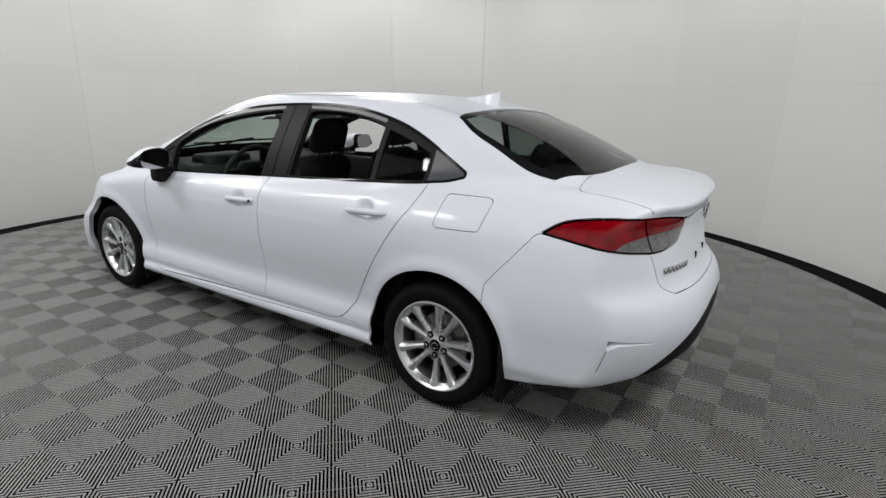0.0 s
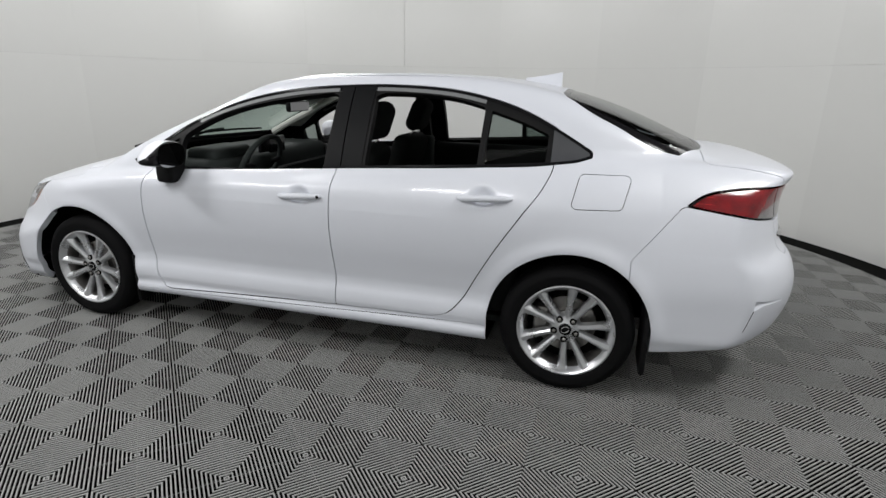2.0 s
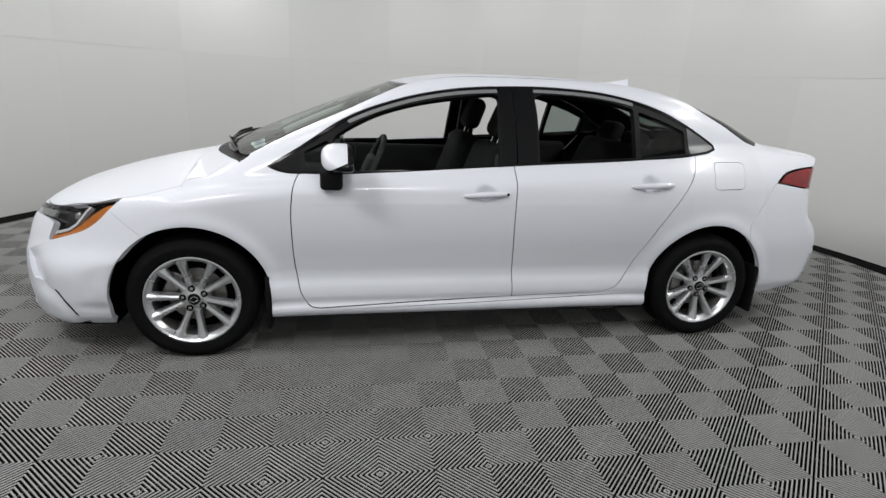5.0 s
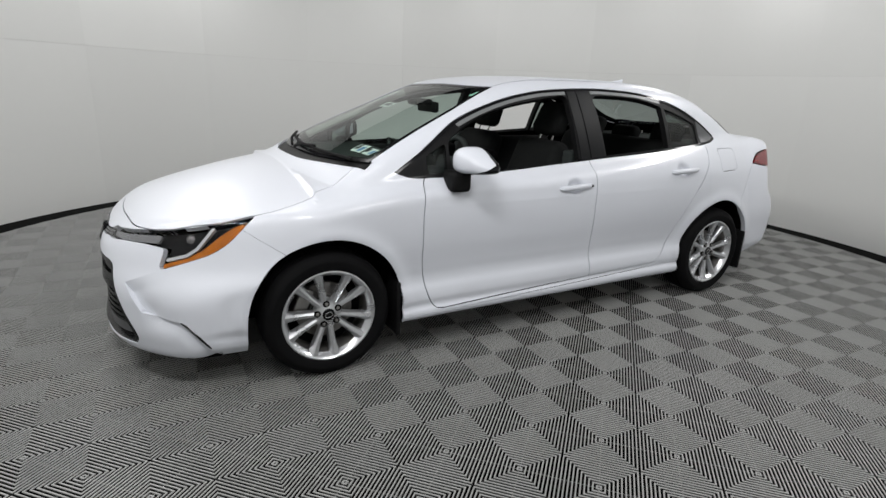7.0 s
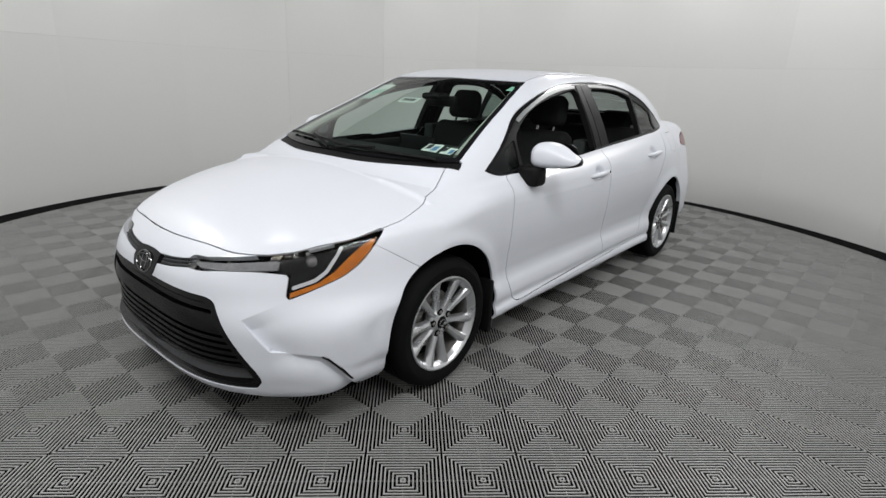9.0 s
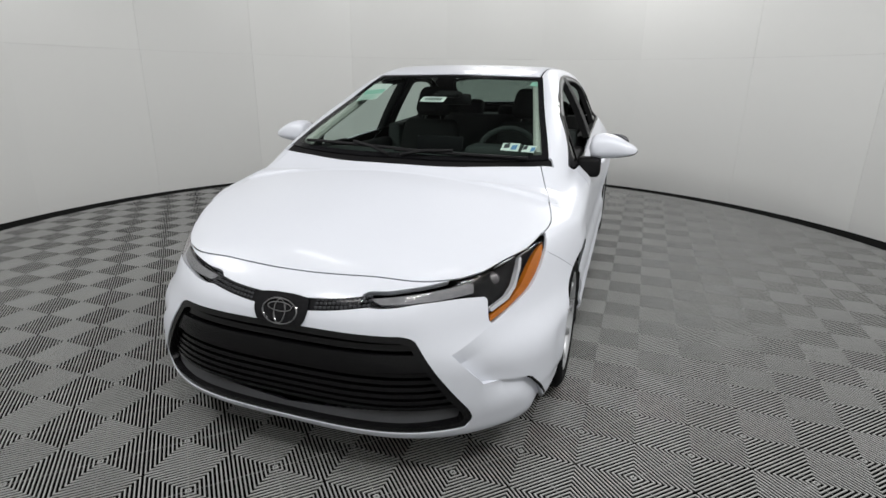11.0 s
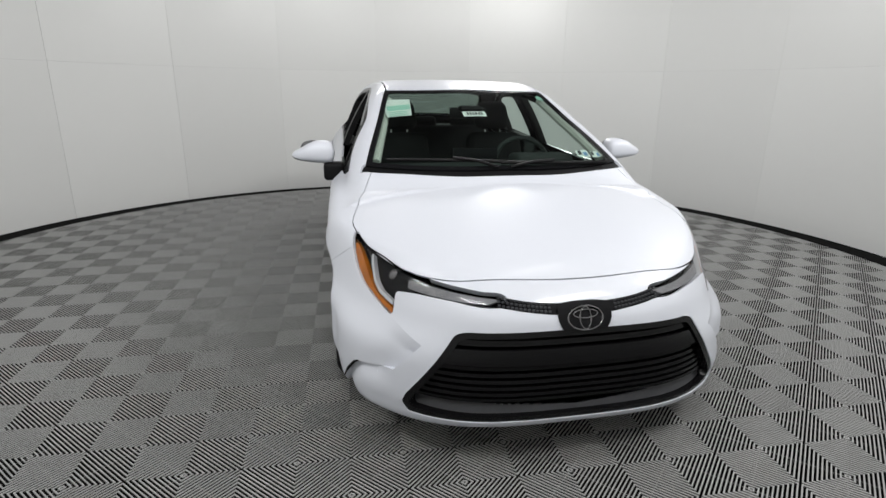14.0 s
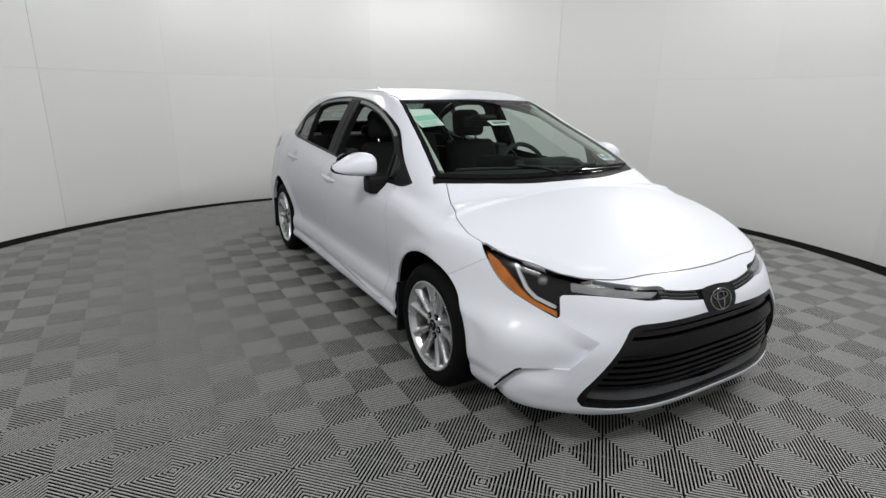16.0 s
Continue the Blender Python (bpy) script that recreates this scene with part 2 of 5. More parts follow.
def clip(mesh, g):
    """Splits a triangle mesh (places, normals, faces) along g = 0: the part with g < 0, and the rest."""
    V, N, F = mesh
    if not len(F):
        return mesh, mesh
    gv = g(V) if callable(g) else g
    gv = np.where(np.abs(gv) < 1e-7, 1e-7, gv)
    neg = gv[F] < 0
    cnt = neg.sum(1)
    inn, out = [F[cnt == 3]], [F[cnt == 0]]
    mixed = F[(cnt == 1) | (cnt == 2)]
    if len(mixed):
        mneg, flip = gv[mixed] < 0, (gv[mixed] < 0).sum(1) == 2
        lone = np.where(flip, np.argmin(mneg, 1), np.argmax(mneg, 1))
        r = np.arange(len(mixed))
        a, b, c = mixed[r, lone], mixed[r, (lone + 1) % 3], mixed[r, (lone + 2) % 3]
        ed = np.sort(np.r_[np.c_[a, b], np.c_[a, c]], 1)
        uq, inv = np.unique(ed, axis=0, return_inverse=True)
        inv = inv.ravel()
        t = (gv[uq[:, 0]] / (gv[uq[:, 0]] - gv[uq[:, 1]]))[:, None]
        nv, nn = V[uq[:, 0]] * (1 - t) + V[uq[:, 1]] * t, N[uq[:, 0]] * (1 - t) + N[uq[:, 1]] * t
        base = len(V)
        V, N = np.vstack([V, nv]), np.vstack([N, nn])
        ab, ac = base + inv[: len(mixed)], base + inv[len(mixed) :]
        tip = np.c_[a, ab, ac]
        quad = np.r_[np.c_[ab, b, c], np.c_[ab, c, ac]]
        f2 = np.r_[flip, flip]
        inn += [tip[~flip], quad[f2]]
        out += [tip[flip], quad[~f2]]
    return compact(V, N, np.vstack(inn)), compact(V, N, np.vstack(out))


def cut(mesh, g, gap=0.0):
    """As clip, but drops a seam of that width along the line."""
    gv = g(mesh[0])
    a, rest = clip(mesh, gv + gap / 2)
    _, b = clip(mesh, gv - gap / 2)
    return a, b


def mirrored(mesh):
    V, N, F = mesh
    return V * (1, -1, 1), N * (1, -1, 1), F[:, ::-1]


def both(mesh):
    a, b = mesh, mirrored(mesh)
    return np.vstack([a[0], b[0]]), np.vstack([a[1], b[1]]), np.vstack([a[2], b[2] + len(a[0])])


def moved(mesh, d):
    V, N, F = mesh
    n = N / (np.linalg.norm(N, axis=1)[:, None] + 1e-9)
    return V + n * d, N, F


def refine(mesh, g, width, times=2):
    """Splits the triangles within width of g = 0 into four, so that fine shapes can be cut."""
    for _ in range(times):
        V, N, F = mesh
        near = np.abs(g(V))[F].min(1) < width
        f, rest = F[near], F[~near]
        if not len(f):
            return mesh
        ed = np.sort(np.vstack([f[:, [0, 1]], f[:, [1, 2]], f[:, [2, 0]]]), 1)
        uq, inv = np.unique(ed, axis=0, return_inverse=True)
        i, k = inv.ravel() + len(V), len(f)
        ab, bc, ca = i[:k], i[k : 2 * k], i[2 * k :]
        V, N = np.vstack([V, V[uq].mean(1)]), np.vstack([N, N[uq].mean(1)])
        mesh = V, N, np.vstack([rest, np.c_[f[:, 0], ab, ca], np.c_[ab, f[:, 1], bc], np.c_[ca, bc, f[:, 2]], np.c_[ab, bc, ca]])
    return mesh


def ramped(mesh, d):
    """Pushes a mesh along its normals by d(V), and finds the normals anew where it moved."""
    V, N, F = mesh
    if not len(F):
        return mesh
    k = d(V)
    n = N / (np.linalg.norm(N, axis=1)[:, None] + 1e-9)
    W = V + n * k[:, None]
    touched = np.zeros(len(V), bool)
    touched[F[(np.abs(k)[F] > 3e-4).any(1)].ravel()] = True
    fn = np.cross(W[F[:, 1]] - W[F[:, 0]], W[F[:, 2]] - W[F[:, 0]])
    m = np.zeros_like(W)
    key = np.unique(np.round(W / 1e-4).astype(np.int64), axis=0, return_inverse=True)[1].ravel()
    acc = np.zeros((key.max() + 1, 3))
    for c in range(3):
        np.add.at(acc, key[F[:, c]], fn)
    m = acc[key]
    m /= np.linalg.norm(m, axis=1)[:, None] + 1e-12
    return W, np.where(touched[:, None], m, n), F


def sheet(name, mesh, material, parent, label="", depth=0.012, weld=1e-4):
    """A shell from a triangle mesh, with its open rims turned inwards by depth."""
    V, N, F = mesh
    if not len(F):
        return None
    key = np.round(V / weld).astype(np.int64)
    _, first, inv = np.unique(key, axis=0, return_index=True, return_inverse=True)
    V, N, F = V[first], N[first], inv.ravel()[F]
    F = F[(F[:, 0] != F[:, 1]) & (F[:, 1] != F[:, 2]) & (F[:, 0] != F[:, 2])]
    N = N / (np.linalg.norm(N, axis=1)[:, None] + 1e-9)
    if depth:
        e = np.vstack([F[:, [0, 1]], F[:, [1, 2]], F[:, [2, 0]]])
        _, i, c = np.unique(np.sort(e, 1), axis=0, return_index=True, return_counts=True)
        b = e[i[c == 1]]
        b = b[np.abs(V[b]).max(1)[:, 1] > 2e-4]
        n0, k = len(V), len(b)
        if k:
            tang = V[b[:, 1]] - V[b[:, 0]]
            rn = np.cross(tang, N[b[:, 0]])
            rn /= np.linalg.norm(rn, axis=1)[:, None] + 1e-9
            V = np.vstack([V, V[b[:, 0]], V[b[:, 1]], V[b[:, 1]] - depth * N[b[:, 1]], V[b[:, 0]] - depth * N[b[:, 0]]])
            N = np.vstack([N, rn, rn, rn, rn])
            q = n0 + np.arange(k)
            F = np.vstack([F, np.c_[q + k, q, q + 3 * k], np.c_[q + k, q + 3 * k, q + 2 * k]])
    me = bpy.data.meshes.new(name)
    me.from_pydata(V.tolist(), [], F.tolist())
    me.shade_smooth()
    me.normals_split_custom_set_from_vertices(N.tolist())
    return link(name, me, material, parent, label)


# ---- room ----
def ring_sheet(name, r, z0, z1, n, material, parent=None, a0=0.0, a1=2 * math.pi, thick=0.06, turn=0.0):
    bm = lathe_bm([(r, z0), (r, z1), (r + thick, z1), (r + thick, z0)], n, True, a0, a1)
    if a1 - a0 < 6.28:
        for a in (a0, a1):
            fs = [bm.verts.new((q * math.cos(a), z, q * math.sin(a))) for q, z in ((r, z0), (r, z1), (r + thick, z1), (r + thick, z0))]
            bm.faces.new(fs)
        bmesh.ops.remove_doubles(bm, verts=bm.verts, dist=1e-5)
    if turn:
        for v in bm.verts:
            a = a0 - 0.1 + (math.atan2(v.co.z, v.co.x) - a0 + 0.1) % (2 * math.pi)
            k = 1 + turn * (a - (a0 + a1) / 2)
            v.co.x, v.co.z = v.co.x * k, v.co.z * k
    bmesh.ops.transform(bm, matrix=Matrix.Translation((CX, CY, 0)) @ Matrix(((1, 0, 0, 0), (0, 0, 1, 0), (0, 1, 0, 0), (0, 0, 0, 1))), verts=bm.verts)
    return part(name, bm, material, parent, smooth=True, angle=30)


wall = tagged(ring_sheet("wall_round", R_WALL + 0.012, -0.06, H_WALL, 160, mat("wall_backing", (0.6, 0.6, 0.59), 0.8), thick=0.1), "round studio wall of white semi-gloss panels with fine seams", "wall", kind="structure")
SEAM_Z, NP = 1.58, 20
rnd = random.Random(4)
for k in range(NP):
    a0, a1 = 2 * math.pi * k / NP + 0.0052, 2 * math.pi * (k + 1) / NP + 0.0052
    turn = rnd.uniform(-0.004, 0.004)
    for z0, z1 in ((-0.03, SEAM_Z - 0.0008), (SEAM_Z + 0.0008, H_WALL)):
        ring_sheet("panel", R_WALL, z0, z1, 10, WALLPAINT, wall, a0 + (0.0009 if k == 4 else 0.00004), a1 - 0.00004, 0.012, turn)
ceil = tagged(box("ceiling", CX - 4.5, CX + 4.5, CY - 4.5, CY + 4.5, H_WALL, H_WALL + 0.1, CEILINGBLACK), "plain matt black studio ceiling", "ceiling", kind="structure")
bm = lathe_bm([(0.01, -0.033), (R_WALL + 0.1, -0.033), (R_WALL + 0.1, -0.13), (0.01, -0.13)], 96)
bmesh.ops.transform(bm, matrix=Matrix.Translation((CX, CY, 0)) @ Matrix(((1, 0, 0, 0), (0, 0, 1, 0), (0, 1, 0, 0), (0, 0, 0, 1))), verts=bm.verts)
tagged(part("subfloor", bm, GAPBLACK), "black sub-floor showing as a gap round the floor disc", "floor", kind="structure")
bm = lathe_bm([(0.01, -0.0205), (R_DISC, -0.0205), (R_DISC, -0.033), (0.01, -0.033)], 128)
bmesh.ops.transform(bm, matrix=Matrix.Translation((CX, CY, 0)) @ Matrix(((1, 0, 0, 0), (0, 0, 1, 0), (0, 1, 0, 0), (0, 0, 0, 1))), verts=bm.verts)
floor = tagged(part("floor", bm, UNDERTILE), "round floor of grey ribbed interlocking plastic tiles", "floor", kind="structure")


# ---- car: form of the body ----
def arch_gap(x, z):
    up = np.maximum(z - 0.31, 0)      # the openings run straight down below the hubs
    return np.minimum(np.hypot(x - 1.36, up), np.hypot(x + 1.355, up))


def lower_body(x, y, z):
    y = np.abs(y)
    wide = sp(x, [(-2.4, 0.70), (-2.15, 0.79), (-1.9, 0.838), (-1.6, 0.872), (-1.3, 0.884), (-0.9, 0.876), (0, 0.876), (0.8, 0.876), (1.3, 0.884), (1.65, 0.876), (1.9, 0.852), (2.05, 0.82), (2.2, 0.76), (2.35, 0.68)])
    wide = wide + sp(z, [(0.14, -0.06), (0.19, -0.03), (0.225, 0.006), (0.25, 0.008), (0.275, -0.006), (0.31, -0.003), (0.36, -0.011), (0.395, -0.024), (0.425, -0.028), (0.48, -0.023), (0.6, -0.006), (0.7, 0.0), (0.8, -0.004), (0.87, -0.018), (0.93, -0.048), (1.0, -0.10), (1.1, -0.19)])
    ends = np.clip((np.abs(x) - 1.5) / 0.15, 0, 1)
    wide = wide + ends * sp(z, [(0.14, -0.01), (0.19, -0.014), (0.225, -0.024), (0.25, -0.020), (0.275, -0.006), (0.31, 0.0), (0.36, 0.008), (0.395, 0.020), (0.425, 0.023), (0.48, 0.018), (0.6, 0.004), (0.7, 0.0)])
    wide = wide - 0.06 * np.clip((-1.2 - x) / 0.5, 0, 1) ** 1.2 * (lambda q: q * q * (3 - 2 * q))(np.clip((z - 0.48) / 0.42, 0, 1))
    r = arch_gap(x, z)
    wide = wide + 0.014 * np.exp(-(((r - 0.37) / 0.045) ** 2)) * (z < 0.9) * np.clip((z - 0.24) / 0.12, 0, 1)
    top = sp(x, [(-2.35, 1.0), (-2.2, 1.045), (-2.08, 1.064), (-1.9, 1.070), (-1.6, 1.09), (-1.3, 1.10), (-0.9, 1.04), (0, 1.0), (0.9, 0.985), (1.15, 0.962), (1.4, 0.920), (1.7, 0.857), (1.95, 0.787), (2.1, 0.730), (2.2, 0.668), (2.32, 0.57)])
    crown = sp(x, [(-2.0, 0.05), (-1.2, 0.05), (0.2, 0.14), (0.8, 0.16), (1.5, 0.16), (2.0, 0.15), (2.3, 0.10)])
    ztop = z - (top - crown * y**2)
    front = x - (sp(z, [(0.12, 2.18), (0.17, 2.25), (0.24, 2.28), (0.4, 2.28), (0.52, 2.266), (0.6, 2.243), (0.68, 2.187), (0.76, 2.10), (0.9, 1.92)]) - sp(z, [(0.3, 0.72), (0.46, 0.76), (0.56, 1.02), (0.8, 1.0)]) * y**3.5)
    back = -x - (sp(z, [(0.18, 2.22), (0.3, 2.34), (0.42, 2.39), (0.56, 2.39), (0.62, 2.365), (0.68, 2.315), (0.78, 2.285), (0.9, 2.275), (0.97, 2.29), (1.03, 2.325), (1.1, 2.33)]) - 0.567 * y**3.06)
    low = sp(x, [(-2.35, 0.335), (-2.06, 0.285), (-1.75, 0.243), (-1.62, 0.235), (-1.45, 0.20), (-1.3, 0.187), (-1.1, 0.186), (0, 0.186), (1.0, 0.185), (1.7, 0.17), (2.3, 0.15)]) - z
    f = smax(wide * 0 + y - wide, ztop, 0.06)
    f = smax(f, front, 0.05)
    f = smax(f, back, 0.035)
    return smax(f, low, 0.03)


def cabin(x, y, z):
    y = np.abs(y)
    xe = x + 0.26 * y**2 * np.clip((x - 0.1) / 0.5, 0, 1) - 0.22 * y**2 * np.clip((-0.9 - x) / 0.5, 0, 1)
    roof = sp(xe, [(-2.2, 0.93), (-2.02, 1.045), (-1.85, 1.125), (-1.6, 1.235), (-1.3, 1.333), (-1.0, 1.388), (-0.65, 1.412), (-0.25, 1.415), (0.1, 1.399), (0.333, 1.357), (0.55, 1.283), (0.8, 1.186), (1.05, 1.083), (1.28, 0.975), (1.42, 0.90)])
    up = (z - (roof - 0.055 * y**2)) * 0.85
    half = sp(x, [(-2.1, 0.52), (-1.85, 0.585), (-1.6, 0.672), (-1.3, 0.742), (-0.9, 0.768), (-0.3, 0.772), (0.4, 0.778), (0.8, 0.772), (1.05, 0.755), (1.35, 0.72)])
    side = (y - (half - (0.40 - 0.06 * np.clip((-0.5 - x) / 0.4, 0, 1)) * (z - 0.97) - 0.38 * np.maximum(z - 0.97, 0) ** 2)) * 0.9
    f = smax(up, side, 0.07)
    return np.maximum(np.maximum(f, 0.80 - z), np.maximum(x - 1.38, -x - 2.08))


def body(V):
    x, y, z = V.T
    f = smin(lower_body(x, y, z), cabin(x, y, z), 0.03)
    return f


def gradient(V, h=0.002):
    g = np.stack([body(V + h * e) - body(V - h * e) for e in np.eye(3)], 1)
    return g / (np.linalg.norm(g, axis=1)[:, None] + 1e-12)


def skin():
    """The left half of the outer skin, found by shooting rays outwards from a spine."""
    z0, xa, xb, step = 0.60, -1.45, 1.45, 0.0125
    rows = [("c", psi, -1) for psi in np.linspace(math.pi / 2, 0, 84)[:-1]]
    rows += [("s", x, 0) for x in np.linspace(xa, xb, int((xb - xa) / step))]
    rows += [("c", psi, 1) for psi in np.linspace(0, math.pi / 2, 92)[1:]]
    phi = np.r_[np.linspace(radians(-90), radians(-48), 40)[:-1], np.linspace(radians(-48), radians(90), 190)]
    O, D = [], []
    for kind, v, s in rows:
        if kind == "s":
            O.append(np.tile((v, 0, z0), (len(phi), 1)))
            D.append(np.stack([0 * phi, np.cos(phi), np.sin(phi)], 1))
        else:
            O.append(np.tile((xa if s < 0 else xb, 0, z0), (len(phi), 1)))
            D.append(np.stack([s * math.sin(v) + 0 * phi, math.cos(v) * np.cos(phi), math.cos(v) * np.sin(phi)], 1))
    O, D = np.vstack(O), np.vstack(D)
    lo, hi = np.zeros(len(O)), np.full(len(O), 1.5)
    for _ in range(26):
        mid = (lo + hi) / 2
        inside = body(O + D * mid[:, None]) < 0
        lo, hi = np.where(inside, mid, lo), np.where(inside, hi, mid)
    V = O + D * lo[:, None]
    V[np.abs(V[:, 1]) < 1e-4, 1] = 0
    n, m = len(rows), len(phi)
    i = np.arange(n * m).reshape(n, m)
    a, b, c, d = i[:-1, :-1].ravel(), i[1:, :-1].ravel(), i[1:, 1:].ravel(), i[:-1, 1:].ravel()
    F = np.vstack([np.c_[a, b, c], np.c_[a, c, d]])[:, ::-1]
    return V, gradient(V), F


SKIN = skin()
t0 = SKIN[0][SKIN[2][len(SKIN[2]) // 3]]
if np.cross(t0[1] - t0[0], t0[2] - t0[0]) @ SKIN[1][SKIN[2][len(SKIN[2]) // 3][0]] < 0:
    SKIN = (SKIN[0], SKIN[1], SKIN[2][:, ::-1])

S40, C40 = math.sin(radians(40)), math.cos(radians(40))


def xz(V):
    return V[:, [0, 2]]


def yz(V):
    return np.c_[np.abs(V[:, 1]), V[:, 2]]


def xy(V):
    return np.c_[V[:, 0], np.abs(V[:, 1])]


def fq(V):
    """Front corner, seen along the diagonal."""
    return np.c_[-V[:, 0] * S40 + np.abs(V[:, 1]) * C40, V[:, 2]]


def rq(V):
    """Rear corner, seen along the diagonal."""
    return np.c_[V[:, 0] * S40 + np.abs(V[:, 1]) * C40, V[:, 2]]


def region(proj, poly, cond=None):
    """A cutting function: signed distance in a projection, only where cond(V) < 0 counts."""
    def g(V):
        d = sdist(proj(V), poly)
        return d if cond is None else np.maximum(d, cond(V))
    return g


def near_line(P, pts):
    """Distance of 2D points to an open line."""
    best = np.full(len(P), 9.0)
    for a, b in zip(np.array(pts[:-1]), np.array(pts[1:])):
        e, w = b - a, P - a
        t = np.clip((w @ e) / (e @ e), 0, 1)[:, None]
        best = np.minimum(best, np.linalg.norm(w - t * e, axis=1))
    return best


CHEEK_EDGE = [(-0.953, 0.483), (-0.845, 0.370), (-0.655, 0.348), (-0.60, 0.29), (-0.545, 0.185)]
CHEEK_TOP = [(-0.953, 0.483), (-0.80, 0.545), (-0.3, 0.62)]
CHEEK = np.array(CHEEK_EDGE + [(-0.3, 0.185), (-0.3, 0.62), (-0.80, 0.545)])


def dent(V):
    """How far the skin is pressed in: the cups behind the door handles."""
    x, y, z = V.T
    out = np.zeros(len(V))
    for hx, hz in ((-0.045, 0.833), (-0.95, 0.886)):
        r = np.hypot((x - hx) / 0.062, (z - hz) / 0.047)
        out += np.where((r < 1) & (y > 0.6), 0.020 * np.clip((1 - r) / 0.45, 0, 1) ** 1.5, 0)
    return out


def mesh_normals(V, F):
    n = np.cross(V[F[:, 1]] - V[F[:, 0]], V[F[:, 2]] - V[F[:, 0]])
    out = np.zeros_like(V)
    for k in range(3):
        np.add.at(out, F[:, k], n)
    return out / (np.linalg.norm(out, axis=1)[:, None] + 1e-12)


press = dent(SKIN[0])
pressed = SKIN[0] - SKIN[1] * press[:, None]
touched = np.zeros(len(press), bool)
touched[SKIN[2][(press[SKIN[2]] > 0).any(1)].ravel()] = True
SKIN = (pressed, np.where(touched[:, None], mesh_normals(pressed, SKIN[2]), SKIN[1]), SKIN[2])


side_only = lambda V: 0.45 - np.abs(V[:, 1])
front_only = lambda V: 1.5 - V[:, 0]
rear_only = lambda V: V[:, 0] + 1.5

DLO_TOP = [(1.01, 0.935), (0.84, 1.038), (0.66, 1.153), (0.385, 1.260), (0.10, 1.321), (-0.19, 1.346), (-0.50, 1.351), (-0.80, 1.327), (-1.10, 1.247), (-1.30, 1.147), (-1.40, 1.088)]
DLO_BOT = [(-1.40, 1.088), (-1.406, 1.068), (-1.37, 1.052), (-1.24, 1.030), (-0.9, 1.000), (-0.34, 0.966), (0.1, 0.940), (0.46, 0.918), (0.80, 0.906), (0.95, 0.912), (1.01, 0.935)]
DLO = chain(DLO_TOP, DLO_BOT)
dlo = region(xz, DLO, lambda V: 0.3 - np.abs(V[:, 1]))
arches = lambda V: np.maximum(arch_gap(V[:, 0], V[:, 2]) - 0.362, 0.45 - np.abs(V[:, 1]))

FRONT_DOOR = chain([(-0.212, 1.4), (-0.207, 0.9), (-0.203, 0.70), (-0.216, 0.45), (-0.222, 0.285)], [(-0.222, 0.285), (0.4, 0.266), (0.77, 0.252)], [(0.77, 0.252), (0.815, 0.262), (0.85, 0.31), (0.88, 0.43), (0.895, 0.62), (0.893, 0.78), (0.875, 0.88), (0.842, 0.93)], [(0.842, 0.93), (0.842, 1.4)], [(0.842, 1.4), (-0.212, 1.4)])
REAR_DOOR = chain([(-0.212, 1.4), (-0.207, 0.9), (-0.203, 0.70), (-0.216, 0.45), (-0.222, 0.285)], [(-0.222, 0.285), (-0.5, 0.290), (-0.72, 0.293)], [(-0.72, 0.293), (-0.80, 0.318), (-0.865, 0.385), (-0.93, 0.50), (-1.01, 0.64), (-1.13, 0.825), (-1.21, 0.945), (-1.24, 1.02), (-1.242, 1.05)], [(-1.242, 1.05), (-1.242, 1.4)], [(-1.242, 1.4), (-0.212, 1.4)])
HEADLAMP = chain([(-1.215, 0.630), (-1.195, 0.655), (-1.11, 0.669), (-0.99, 0.684), (-0.86, 0.699), (-0.74, 0.713), (-0.61, 0.738), (-0.464, 0.781)], [(-0.464, 0.781), (-0.50, 0.72), (-0.548, 0.66), (-0.60, 0.622), (-0.665, 0.595), (-0.785, 0.552)], [(-0.785, 0.552), (-0.80, 0.555)], [(-0.80, 0.555), (-0.793, 0.635)], [(-0.793, 0.635), (-0.87, 0.643), (-1.02, 0.641), (-1.17, 0.627), (-1.215, 0.630)])
TAILLAMP = chain([(-0.565, 0.891), (-0.645, 0.941), (-0.75, 0.966), (-0.915, 0.976), (-1.06, 0.970), (-1.205, 0.946)], [(-1.205, 0.946), (-1.195, 0.90), (-1.165, 0.845)], [(-1.165, 0.845), (-1.06, 0.824), (-0.985, 0.822)], [(-0.985, 0.822), (-0.85, 0.836), (-0.72, 0.858), (-0.565, 0.891)])
GRILLE = chain([(-0.2, 0.550), (0.2, 0.550), (0.42, 0.547)], [(0.42, 0.547), (0.455, 0.535), (0.482, 0.50)], [(0.482, 0.50), (0.628, 0.29)], [(0.628, 0.29), (0.638, 0.25), (0.615, 0.213)], [(0.615, 0.213), (0.48, 0.206), (0.25, 0.203), (-0.2, 0.201)], [(-0.2, 0.201), (-0.2, 0.550)])
BAND = chain([(-0.1, 0.634), (0.1, 0.635), (0.2, 0.643), (0.30, 0.658), (0.36, 0.666)], [(0.36, 0.666), (0.36, 0.636)], [(0.36, 0.636), (0.29, 0.625), (0.2, 0.611), (0.1, 0.600), (-0.1, 0.598)], [(-0.1, 0.598), (-0.1, 0.634)])
SHIELD = chain([(-0.1, 0.636), (0.06, 0.636), (0.096, 0.632)], [(0.096, 0.632), (0.100, 0.59), (0.082, 0.55), (0.055, 0.531)], [(0.055, 0.531), (-0.1, 0.528)], [(-0.1, 0.528), (-0.1, 0.636)])
